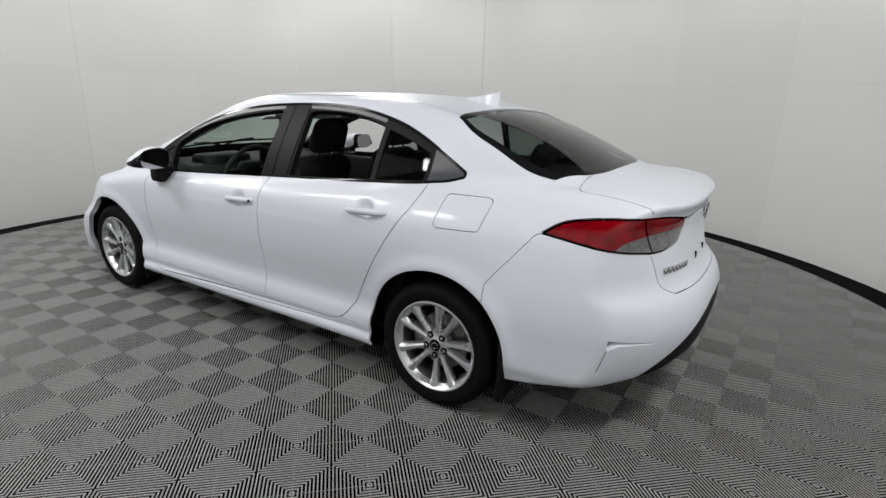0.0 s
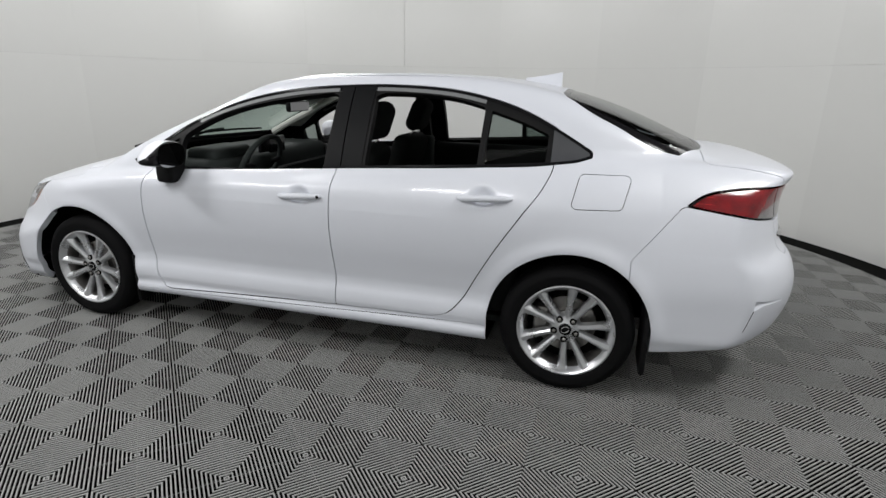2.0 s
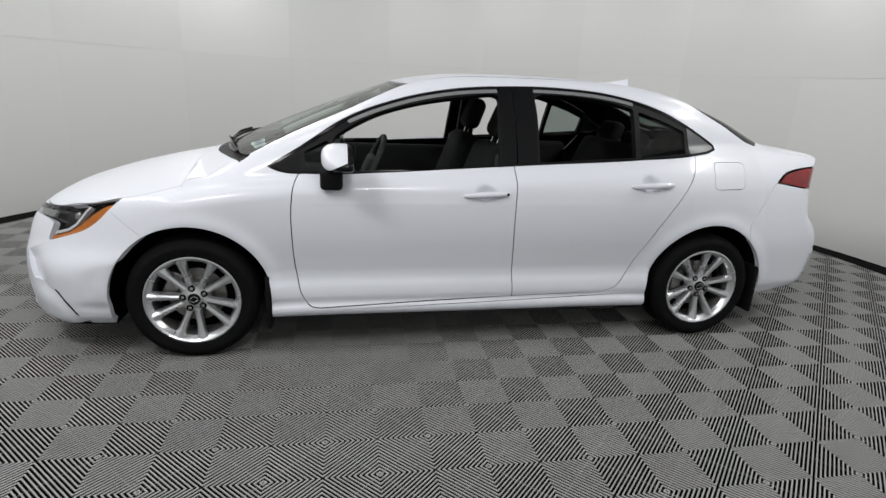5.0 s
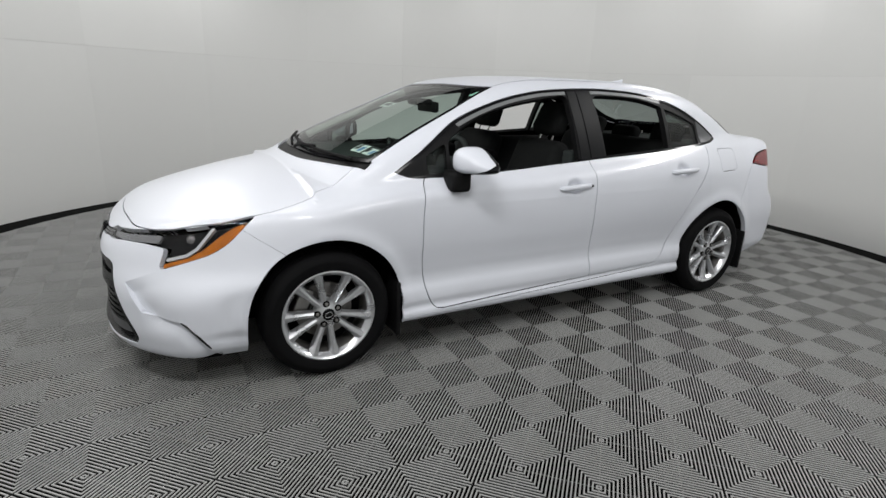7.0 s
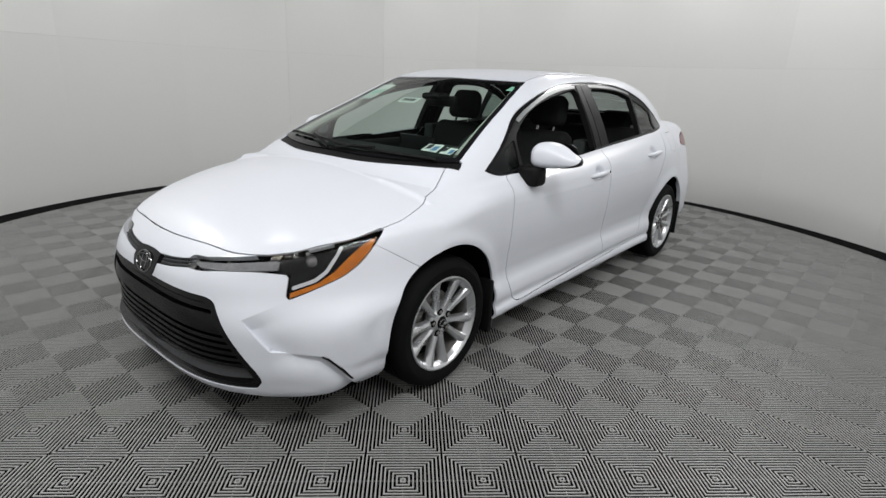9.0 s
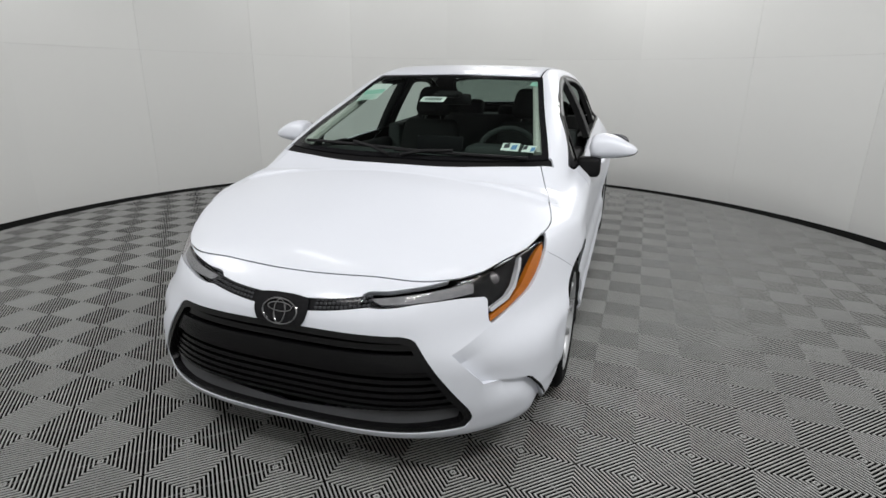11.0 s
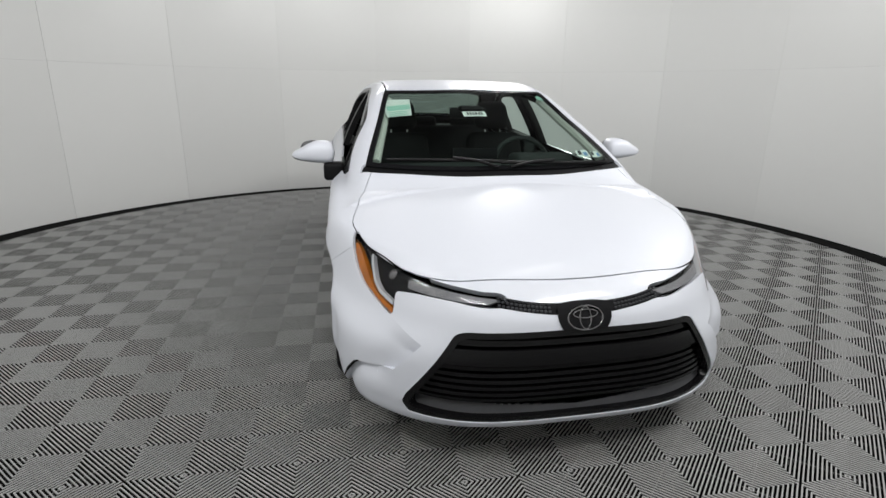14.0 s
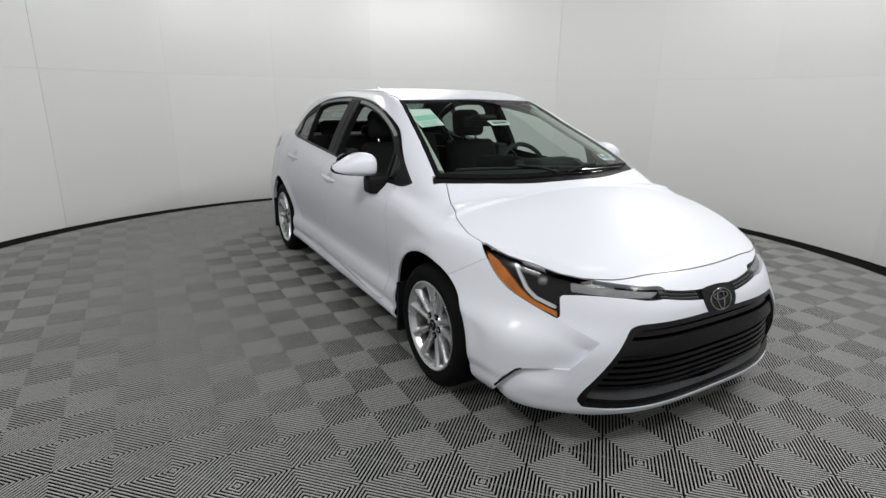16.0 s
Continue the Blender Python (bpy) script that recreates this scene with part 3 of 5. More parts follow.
HOOD = chain([(2.148, -0.1), (2.146, 0.1), (2.128, 0.27), (2.087, 0.466), (2.0, 0.585), (1.87, 0.67), (1.73, 0.742), (1.64, 0.765)], [(1.64, 0.765), (1.56, 0.775), (1.48, 0.764), (1.33, 0.723), (1.18, 0.669), (1.12, 0.645)], [(1.12, 0.645), (1.05, 0.62)], [(1.05, 0.62), (1.05, -0.1)], [(1.05, -0.1), (2.148, -0.1)])
SCREEN = chain([(1.285, -0.1), (1.275, 0.2), (1.215, 0.45), (1.15, 0.60), (1.10, 0.69)], [(1.10, 0.69), (0.95, 0.655), (0.75, 0.607), (0.5, 0.553), (0.31, 0.513)], [(0.31, 0.513), (0.325, 0.45), (0.35, 0.3), (0.358, -0.1)], [(0.358, -0.1), (1.285, -0.1)])
COWL = chain([(1.345, -0.1), (1.32, 0.25), (1.24, 0.50), (1.17, 0.66), (1.135, 0.722)], [(1.135, 0.722), (1.085, 0.70)], [(1.085, 0.70), (1.14, 0.6), (1.205, 0.44), (1.27, -0.1)], [(1.27, -0.1), (1.345, -0.1)])
BACKLIGHT = chain([(-1.235, -0.1), (-1.238, 0.3), (-1.242, 0.48), (-1.257, 0.53)], [(-1.257, 0.53), (-1.34, 0.575), (-1.5, 0.598), (-1.65, 0.598), (-1.765, 0.57)], [(-1.765, 0.57), (-1.84, 0.47), (-1.885, 0.33), (-1.905, 0.1), (-1.907, -0.1)], [(-1.907, -0.1), (-1.235, -0.1)])
FUEL = np.vstack([rounded for rounded in [
    np.array([np.array(p) + 0.022 * np.array(c) + 0.022 * np.array((math.cos(a), math.sin(a))) for a in np.linspace(a0, a0 + math.pi / 2, 7)])
    for p, c, a0 in (((-1.353, 1.001), (-1, -1), 0.0), ((-1.568, 1.000), (1, -1), math.pi / 2), ((-1.545, 0.864), (1, 1), math.pi), ((-1.333, 0.862), (-1, 1), 1.5 * math.pi))]])
TRUNK_TOP = chain([(-1.88, -0.1), (-1.88, 0.58), (-1.89, 0.60)], [(-1.89, 0.60), (-2.12, 0.605), (-2.4, 0.605)], [(-2.4, 0.605), (-2.4, -0.1)], [(-2.4, -0.1), (-1.88, -0.1)])
TRUNK_BACK = chain([(-0.1, 1.5), (0.60, 1.5)], [(0.60, 1.5), (0.60, 1.0), (0.585, 0.90), (0.548, 0.80), (0.535, 0.75), (0.520, 0.685), (0.47, 0.652)], [(0.47, 0.652), (-0.1, 0.645)], [(-0.1, 0.645), (-0.1, 1.5)])

car = tagged(new("sedan_car"), "white compact four-door sedan with its door windows rolled down", "car")

# The skin is cut into its panels, one outline after another.
rest = SKIN
_, rest = clip(rest, arches)
dlo_skin, rest = clip(rest, dlo)
headlamp, rest = cut(rest, region(fq, HEADLAMP, front_only), 0.0035)
taillamp, rest = cut(rest, region(rq, TAILLAMP, rear_only), 0.004)
grille_skin, rest = clip(rest, region(yz, GRILLE, lambda V: 2.05 - V[:, 0]))
shield, rest = clip(rest, region(yz, SHIELD, lambda V: 2.05 - V[:, 0]))
band, rest = clip(rest, region(yz, BAND, lambda V: 2.05 - V[:, 0]))
screen, rest = clip(rest, region(xy, SCREEN, lambda V: 0.93 - V[:, 2]))
cowl, rest = clip(rest, region(xy, COWL, lambda V: 0.93 - V[:, 2]))
backlight, rest = clip(rest, region(xy, BACKLIGHT, lambda V: 1.0 - V[:, 2]))
fdoor, rest = cut(rest, region(xz, FRONT_DOOR, lambda V: np.maximum(side_only(V), V[:, 2] - sp(V[:, 0], DLO_TOP[::-1]) )), 0.005)
rdoor, rest = cut(rest, region(xz, REAR_DOOR, lambda V: np.maximum(side_only(V), V[:, 2] - sp(V[:, 0], DLO_TOP[::-1]) )), 0.005)
hood, rest = cut(rest, region(xy, HOOD, lambda V: 0.66 - V[:, 2]), 0.0045)
trunk, rest = cut(rest, lambda V: np.maximum(np.maximum(sdist(yz(V), TRUNK_BACK), V[:, 0] + 1.87), np.where(V[:, 2] > 1.0, sdist(xy(V), TRUNK_TOP), -1)), 0.003)
trunk_trim, trunk = clip(trunk, lambda V: np.maximum(np.abs(V[:, 2] - 0.948 + 0.05 * V[:, 1] ** 2) - 0.011, np.maximum(V[:, 0] + 2.05, np.abs(V[:, 1]) - 0.5)))
fuel, rest_l = cut(rest, region(xz, FUEL, side_only), 0.003)
front_cut = lambda V: np.where(V[:, 2] < 0.82, 1.548 + 1.5 * np.clip(V[:, 2] - 0.62, 0, 0.2) - V[:, 0], 9)
rear_cut = lambda V: np.maximum(V[:, 0] + 1.60 + 0.80 * np.clip(V[:, 2] - 0.66, 0, 0.25), V[:, 2] - 0.889)
rocker_cut = lambda V: np.maximum(np.maximum(V[:, 2] - (0.258 - 0.026 * V[:, 0]), np.abs(V[:, 0]) - 1.1), side_only(V))
diffuser_cut = lambda V: np.maximum(V[:, 2] - sp(np.abs(V[:, 1]), [(0.0, 0.55), (0.15, 0.55), (0.35, 0.51), (0.5, 0.435), (0.63, 0.335), (0.70, 0.24), (0.8, 0.12)]), V[:, 0] + 1.9)
WEDGE = np.array([(-0.985, 0.486), (-0.757, 0.516), (-0.752, 0.470), (-0.80, 0.492)])
roof_cut = lambda V: np.maximum(np.maximum(np.abs(V[:, 1]) - (0.50 + 0.012 * V[:, 0]), 1.15 - V[:, 2]), np.abs(V[:, 0] + 0.4) - 0.93)


def panels(m, left):
    out = {}
    out["underbody_cover"], m = clip(m, np.maximum(m[1][:, 2] + 0.80, m[0][:, 2] - 0.33))
    fb, m = cut(m, front_cut, 0.003)
    fb = refine(fb, lambda V: near_line(fq(V), CHEEK_EDGE), 0.02)
    cheek, fb = clip(fb, region(fq, CHEEK))
    out["bumper_cheek"] = ramped(cheek, lambda V: -0.022 * np.clip(near_line(fq(V), CHEEK_TOP) / 0.045, 0, 1) * np.exp(-((near_line(fq(V), CHEEK_EDGE[:2]) / 0.11) ** 2)))
    out["front_bumper"] = ramped(fb, lambda V: -0.020 * np.exp(-((near_line(fq(V), CHEEK_EDGE[1:]) / 0.05) ** 2)) * np.clip((fq(V)[:, 0] + 0.85) / 0.09, 0, 1) * (V[:, 2] < 0.4))
    rb, m = cut(m, rear_cut, 0.003)
    out["diffuser"], rb = clip(rb, diffuser_cut)
    rb = refine(rb, region(rq, WEDGE), 0.02)
    rec, out["rear_bumper"] = clip(rb, region(rq, WEDGE))
    out["bumper_recess"] = ramped(rec, lambda V: -0.9 * np.clip(near_line(rq(V), WEDGE[[2, 3, 0]]), 0, 0.03))
    out["rocker"], m = cut(m, rocker_cut, 0.003)
    out["roof"], m = cut(m, roof_cut, 0.010)
    front, m = clip(m, lambda V: np.maximum(0.80 - V[:, 0], V[:, 2] - 0.99))
    out["fender"] = front
    out["quarter_panel"] = m
    return out


L, Rr = panels(rest_l, True), panels(rest, False)
PIECES = []


def join(a, b):
    return np.vstack([a[0], b[0]]), np.vstack([a[1], b[1]]), np.vstack([a[2], b[2] + len(a[0])])


for name in ("front_bumper", "rear_bumper", "roof"):
    m = join(L[name], mirrored(Rr[name]))
    sheet(name, m, PAINT, car, depth=0.03 if "bumper" in name else 0.012)
    PIECES.append(m)
sheet("underbody_cover", join(L["underbody_cover"], mirrored(Rr["underbody_cover"])), DARK, car)
sheet("rear_diffuser", moved(join(L["diffuser"], mirrored(Rr["diffuser"])), -0.006), BLACK, car, depth=0.02)
for h in (L, {k: mirrored(v) for k, v in Rr.items()}):
    sheet("bumper_cheek", h["bumper_cheek"], PAINT, car, depth=0.03)
    PIECES.append(h["bumper_cheek"])
    sheet("bumper_recess", h["bumper_recess"], PAINT, car, depth=0)


def on_corner(q, z, front=True):
    """The place on the skin of a front or rear corner at a diagonal coordinate."""
    lo, hi = 0.3, 3.0
    s = 1 if front else -1
    at = lambda d: (s * (-q * S40 + d * C40), q * C40 + d * S40, z)
    for _ in range(30):
        mid = (lo + hi) / 2
        lo, hi = (mid, hi) if body(np.array([at(mid)]))[0] < 0 else (lo, mid)
    return Vector(at(lo))


for s in (1, -1):
    flip = lambda v: Vector((v.x, s * v.y, v.z))
    run = [(-0.668, 0.347), (-0.645, 0.335), (-0.60, 0.288), (-0.567, 0.24), (-0.545, 0.195)]
    part("vent_slit", tube_bm([flip(on_corner(q, z)) - Vector((0.004, 0, 0)) for q, z in run], lambda t: 0.0015 + 0.0045 * math.sin(math.pi * min(1, 0.1 + 0.8 * t)), 8), BLACK, car, smooth=True)
    # a dark tube draws the shade along the bumper's crease; there is no joint
    part("bumper_crease_shade", tube_bm([flip(on_corner(q, z, False)) for q, z in ((-0.754, 0.472), (-0.733, 0.39), (-0.709, 0.30))], 0.0016, 6), SATIN, car)
for name in ("rocker", "fender", "quarter_panel"):
    for m in (L[name], mirrored(Rr[name])):
        sheet(name, m, PAINT, car)
        PIECES.append(m)
sheet("trunk_trim", moved(both(trunk_trim), -0.008), GLOSSBLACK, car, depth=0.01)
for name, m in (("hood", both(hood)), ("trunk_lid", both(trunk)), ("fuel_door", fuel)):
    sheet(name, m, PAINT, car)
    PIECES.append(m)
DOORS = []
for m, k in ((fdoor, "front_door"), (mirrored(fdoor), "front_door"), (rdoor, "rear_door"), (mirrored(rdoor), "rear_door")):
    DOORS.append(sheet(k, m, PAINT, car))
    PIECES.append(m)
# the black inner structure behind the seams, and the pale lining under the roof
inner = [moved(m, -0.012) for m in PIECES]
pale = [clip(m, lambda V: np.maximum(1.02 - V[:, 2], -0.95 - V[:, 0])) for m in inner]
for name, k, material in (("headliner", 0, HEADLINER), ("inner_structure", 1, DARK)):
    m = pale[0][k]
    for q in pale[1:]:
        if len(q[k][2]):
            m = join(m, q[k])
    m = clip(m, lambda V: V[:, 0] - (0.97 if k == 0 else 9))[0]
    sheet(name, m, material, car, depth=0)

# glass of the screens, each with its black rim
for name, m, poly, w in (("windscreen", screen, SCREEN, 0.03), ("rear_window", backlight, BACKLIGHT, 0.03)):
    g, rim = clip(m, lambda V: sdist(xy(V), poly) + w)
    sheet(name, moved(both(g), -0.004), GLASS if name == "windscreen" else DARKGLASS, car, depth=0).visible_shadow = False
    sheet(name + "_rim", moved(both(rim), -0.003), GLOSSBLACK, car)
sheet("cowl", moved(both(cowl), -0.012), BLACK, car)

# side windows: frame, pillars, fixed glass; the moving panes are lowered
FW = chain([(0.70, 0.925), (0.685, 1.085), (0.645, 1.112), (0.52, 1.178), (0.30, 1.244), (0.04, 1.290), (-0.11, 1.310)], [(-0.11, 1.310), (-0.146, 1.299), (-0.146, 1.25), (-0.135, 0.975)], [(-0.135, 0.975), (-0.135, 0.964), (0.38, 0.932), (0.70, 0.920)], [(0.70, 0.920), (0.70, 0.925)])
RW = chain([(-0.35, 0.985), (-0.352, 1.25), (-0.35, 1.298), (-0.39, 1.316)], [(-0.39, 1.316), (-0.55, 1.315), (-0.80, 1.289), (-0.905, 1.262)], [(-0.905, 1.262), (-0.897, 1.014)], [(-0.897, 1.014), (-0.35, 0.980)], [(-0.35, 0.980), (-0.35, 0.985)])
FIX = chain([(-0.935, 1.250), (-0.925, 1.016)], [(-0.925, 1.016), (-1.20, 1.041)], [(-1.20, 1.041), (-1.205, 1.155)], [(-1.205, 1.155), (-1.08, 1.205), (-0.935, 1.250)])
QTR = chain([(0.730, 0.928), (0.718, 1.066)], [(0.718, 1.066), (0.835, 1.007)], [(0.835, 1.007), (0.832, 0.922)], [(0.832, 0.922), (0.730, 0.928)])
for s, m0 in ((1, dlo_skin), (-1, mirrored(dlo_skin))):
    _, m = clip(m0, region(xz, FW))
    _, m = clip(m, region(xz, RW))
    fix, m = clip(m, region(xz, FIX))
    qtr, m = clip(m, region(xz, QTR))
    edge, m = clip(m, lambda V: -sdist(xz(V), DLO) - 0.012)
    pill, m = clip(m, lambda V: np.abs(V[:, 0] + 0.226) - 0.004)
    bp, m = clip(m, lambda V: np.abs(V[:, 0] + 0.244 + 0.02 * (V[:, 2] - 1.1)) - 0.092)
    sheet("window_trim", edge, GLOSSBLACK, car)
    b1, b2 = clip(bp, lambda V: V[:, 0] + 0.226)
    sheet("pillar_cover", moved(b1, 0.0), SATIN, car, depth=0.03)
    sheet("pillar_cover", moved(b2, 0.0), SATIN, car, depth=0.03)
    # pale seal strips along the tops of the open windows
    seal, m = clip(m, lambda V: np.maximum(np.maximum(-sdist(xz(V), DLO) - 0.0285, 1.085 - V[:, 2]), np.maximum(V[:, 0] - 0.63, -0.905 - V[:, 0])))
    for q in cut(seal, lambda V: V[:, 0] + 0.245, 0.20):
        sheet("window_seal", moved(q, -0.002), GREYTRIM, car, depth=0.008)
    tip, m = clip(m, lambda V: V[:, 0] + 1.225)
    m, sail = clip(m, lambda V: V[:, 0] - 0.855)
    sheet("sail_cover", moved(tip, -0.002), TIPGREY, car, depth=0.02)
    sheet("sail_cover", moved(sail, -0.002), SATIN, car, depth=0.02)
    sheet("window_frame", moved(m, -0.004), BLACK, car, depth=0.035)
    for nm, q in (("quarter_glass", fix), ("front_quarter_glass", qtr)):
        sheet(nm, moved(q, -0.010), DARKGLASS, car, depth=0).visible_shadow = False
# grille: black frame on the bumper's face, recessed slats behind
frame_skin, opening = clip(grille_skin, lambda V: -sdist(yz(V), GRILLE) - 0.022)
chin, opening = clip(opening, lambda V: V[:, 2] - (0.235 + 0.05 * np.abs(V[:, 1])))
sheet("grille_frame", moved(both(frame_skin), -0.004), GRILLEBLACK, car, depth=0.05)
sheet("grille_chin", ramped(both(chin), lambda V: -0.006 - 0.9 * np.clip(V[:, 2] - 0.205, 0, 0.08)), CHINGREY, car, depth=0.03)
sheet("grille_backing", moved(both(opening), -0.085), DARK, car, depth=0)
for zc, h, dep in ((0.505, 0.010, 0.02), (0.452, 0.030, 0.012), (0.405, 0.007, 0.03), (0.380, 0.007, 0.03), (0.355, 0.007, 0.03), (0.330, 0.007, 0.03), (0.305, 0.007, 0.03), (0.280, 0.007, 0.03)):
    slat, _ = clip(opening, lambda V: V[:, 2] - zc - 0.03 * V[:, 1] ** 2 - h)
    _, slat = clip(slat, lambda V: V[:, 2] - zc - 0.03 * V[:, 1] ** 2 + h)
    sheet("grille_slat", moved(both(slat), -dep), GRILLEBLACK, car, depth=0.04)
for q in (band, mirrored(band)):
    sheet("nose_band", moved(q, -0.006), GLOSSBLACK, car, depth=0.01)
for s in (1, -1):      # fine mesh in the nose band
    bm = bmesh.new()
    for y in np.linspace(0.125, 0.30, 13):
        for row in (-0.012, -0.001, 0.010):
            z = float(sp(y, [(0.1, 0.617), (0.2, 0.627), (0.3, 0.641)])) + row + 0.002
            xs = np.linspace(2.0, 2.4, 400)
            x = xs[np.argmax(body(np.c_[xs, 0 * xs + y, 0 * xs + z]) > 0)]
            box_bm(bm, x - 0.012, x - 0.003, s * y - 0.0045, s * y + 0.0045, z - 0.003, z + 0.003)
    part("nose_mesh", bm, TIPGREY, car)
sheet("badge_shield", moved(both(shield), 0.004), GLOSSBLACK, car, depth=0.02)

# lamps: an inner bowl and a clear cover
AMBER_EDGE = np.array([(-0.486, 0.758), (-0.512, 0.706), (-0.554, 0.657), (-0.605, 0.620), (-0.668, 0.592), (-0.788, 0.556), (-0.786, 0.573), (-0.690, 0.602), (-0.634, 0.638), (-0.586, 0.686), (-0.540, 0.728)])
PIPE_LINE = [(-0.618, 0.722), (-0.632, 0.690), (-0.662, 0.640), (-0.700, 0.612), (-0.776, 0.590)]
RUN_EDGE = np.array([(-1.18, 0.653), (-0.95, 0.676), (-0.83, 0.685), (-0.838, 0.652), (-1.15, 0.639)])
lampi = [(headlamp, 1), (mirrored(headlamp), -1)]
for m, s in lampi:
    lampo = sheet("headlamp", moved(m, -0.045), GLOSSBLACK, car, "black-bowled headlamp with amber marker", depth=0)
    sheet("lens_cover", m, LENS, lampo, depth=0.004).visible_shadow = False
    fine = refine(m, lambda V: near_line(fq(V), PIPE_LINE), 0.06)
    amber, other = clip(fine, region(fq, AMBER_EDGE))
    sheet("marker_lens", moved(amber, -0.010), AMBER, lampo, depth=0.02)
    pipe, other = clip(other, lambda V: near_line(fq(V), PIPE_LINE) - 0.0065)
    sheet("light_pipe", moved(pipe, -0.012), PIPE, lampo, depth=0.02)
    runl, _ = clip(other, region(fq, RUN_EDGE))
    sheet("running_light", moved(runl, -0.014), RUNLENS, lampo, depth=0.012)
    bm = bmesh.new()
    bmesh.ops.create_uvsphere(bm, u_segments=20, v_segments=12, radius=0.028)
    bmesh.ops.transform(bm, matrix=Matrix.Translation((1.885, s * 0.625, 0.655)), verts=bm.verts)
    part("projector_lens", bm, CLEARLENS, lampo, smooth=True)
for m in (taillamp, mirrored(taillamp)):
    lampo = sheet("tail_lamp", moved(m, -0.022), GLOSSBLACK, car, "red tail lamp with a clear lower corner", depth=0)
    low, up = clip(m, lambda V: np.maximum(rq(V)[:, 1] - sp(rq(V)[:, 0], [(-1.14, 0.911), (-1.0, 0.904), (-0.90, 0.891), (-0.80, 0.854), (-0.77, 0.826)]), rq(V)[:, 0] + 0.77))
    up, _ = clip(up, lambda V: sdist(rq(V), TAILLAMP) + 0.008)
    low, _ = clip(low, lambda V: sdist(rq(V), TAILLAMP) + 0.008)
    cutg = lambda V: np.abs(V[:, 1]) - (0.545 + 0.5 * (V[:, 2] - 0.827))
    for nm, q, mt in (("red_lens", up, RED), ("reversing_lens", low, CLEARLENS)):
        a, b = cut(q, cutg, 0.008)
        for side in (a, b):
            sheet(nm, side, mt, lampo, depth=0.012)
    for k in range(3):
        rib, _ = clip(up, lambda V: np.abs(V[:, 2] - 0.872 - 0.027 * k - 0.02 * (np.abs(V[:, 1]) - 0.5)) - 0.0016)
        rib, _ = clip(rib, lambda V: -0.60 - 0.05 * k - (V[:, 0] + 1.3))
        sheet("lens_rib", moved(rib, 0.0012), RIBRED, lampo, depth=0.002)

# oval badge, a ring with plain inner shapes
def ring_bm(cx, cy, cz, ry, rz, thick, tilt=0.0):
    pts = [(cx + tilt * rz * math.sin(a), cy + ry * math.cos(a), cz + rz * math.sin(a)) for a in np.linspace(0, 2 * math.pi, 33)[:-1]]
    return tube_bm(pts, thick, 6, True)


emblem = part("emblem", ring_bm(2.252, 0, 0.588, 0.065, 0.040, 0.0036, -0.36), SMOKED, car, "smoked chrome oval emblem", smooth=True)
part("emblem_bar", ring_bm(2.252, 0, 0.588, 0.021, 0.037, 0.0032, -0.36), SMOKED, emblem, smooth=True)
part("emblem_bar", ring_bm(2.248, 0, 0.602, 0.045, 0.014, 0.0032, -0.36), SMOKED, emblem, smooth=True)
part("tail_emblem", ring_bm(-2.297, 0, 0.935, 0.055, 0.038, 0.006), CHROME, car, "chrome oval emblem", smooth=True)

# underside and wheel wells
for wx in (1.36, -1.355):
    for s in (1, -1):
        bm = lathe_bm([(0.20, 0.45), (0.385, 0.45), (0.385, 0.85), (0.378, 0.85), (0.378, 0.46), (0.20, 0.46)], 40, False, radians(4), radians(176))
        bmesh.ops.transform(bm, matrix=Matrix.Translation((wx, 0, 0.31)) @ Matrix.Diagonal((1, s, 1, 1)), verts=bm.verts)
        part("wheel_well", bm, DARK, car, smooth=True)
        # mud flap behind each wheel
        bm = bmesh.new()
        box_bm(bm, wx - 0.356, wx - 0.330, 0.66, 0.872, 0.14, 0.42, 0.010, 2)
        bmesh.ops.transform(bm, matrix=Matrix.Diagonal((1, s, 1, 1)), verts=bm.verts)
        part("mud_flap", bm, BLACK, car, smooth=True)


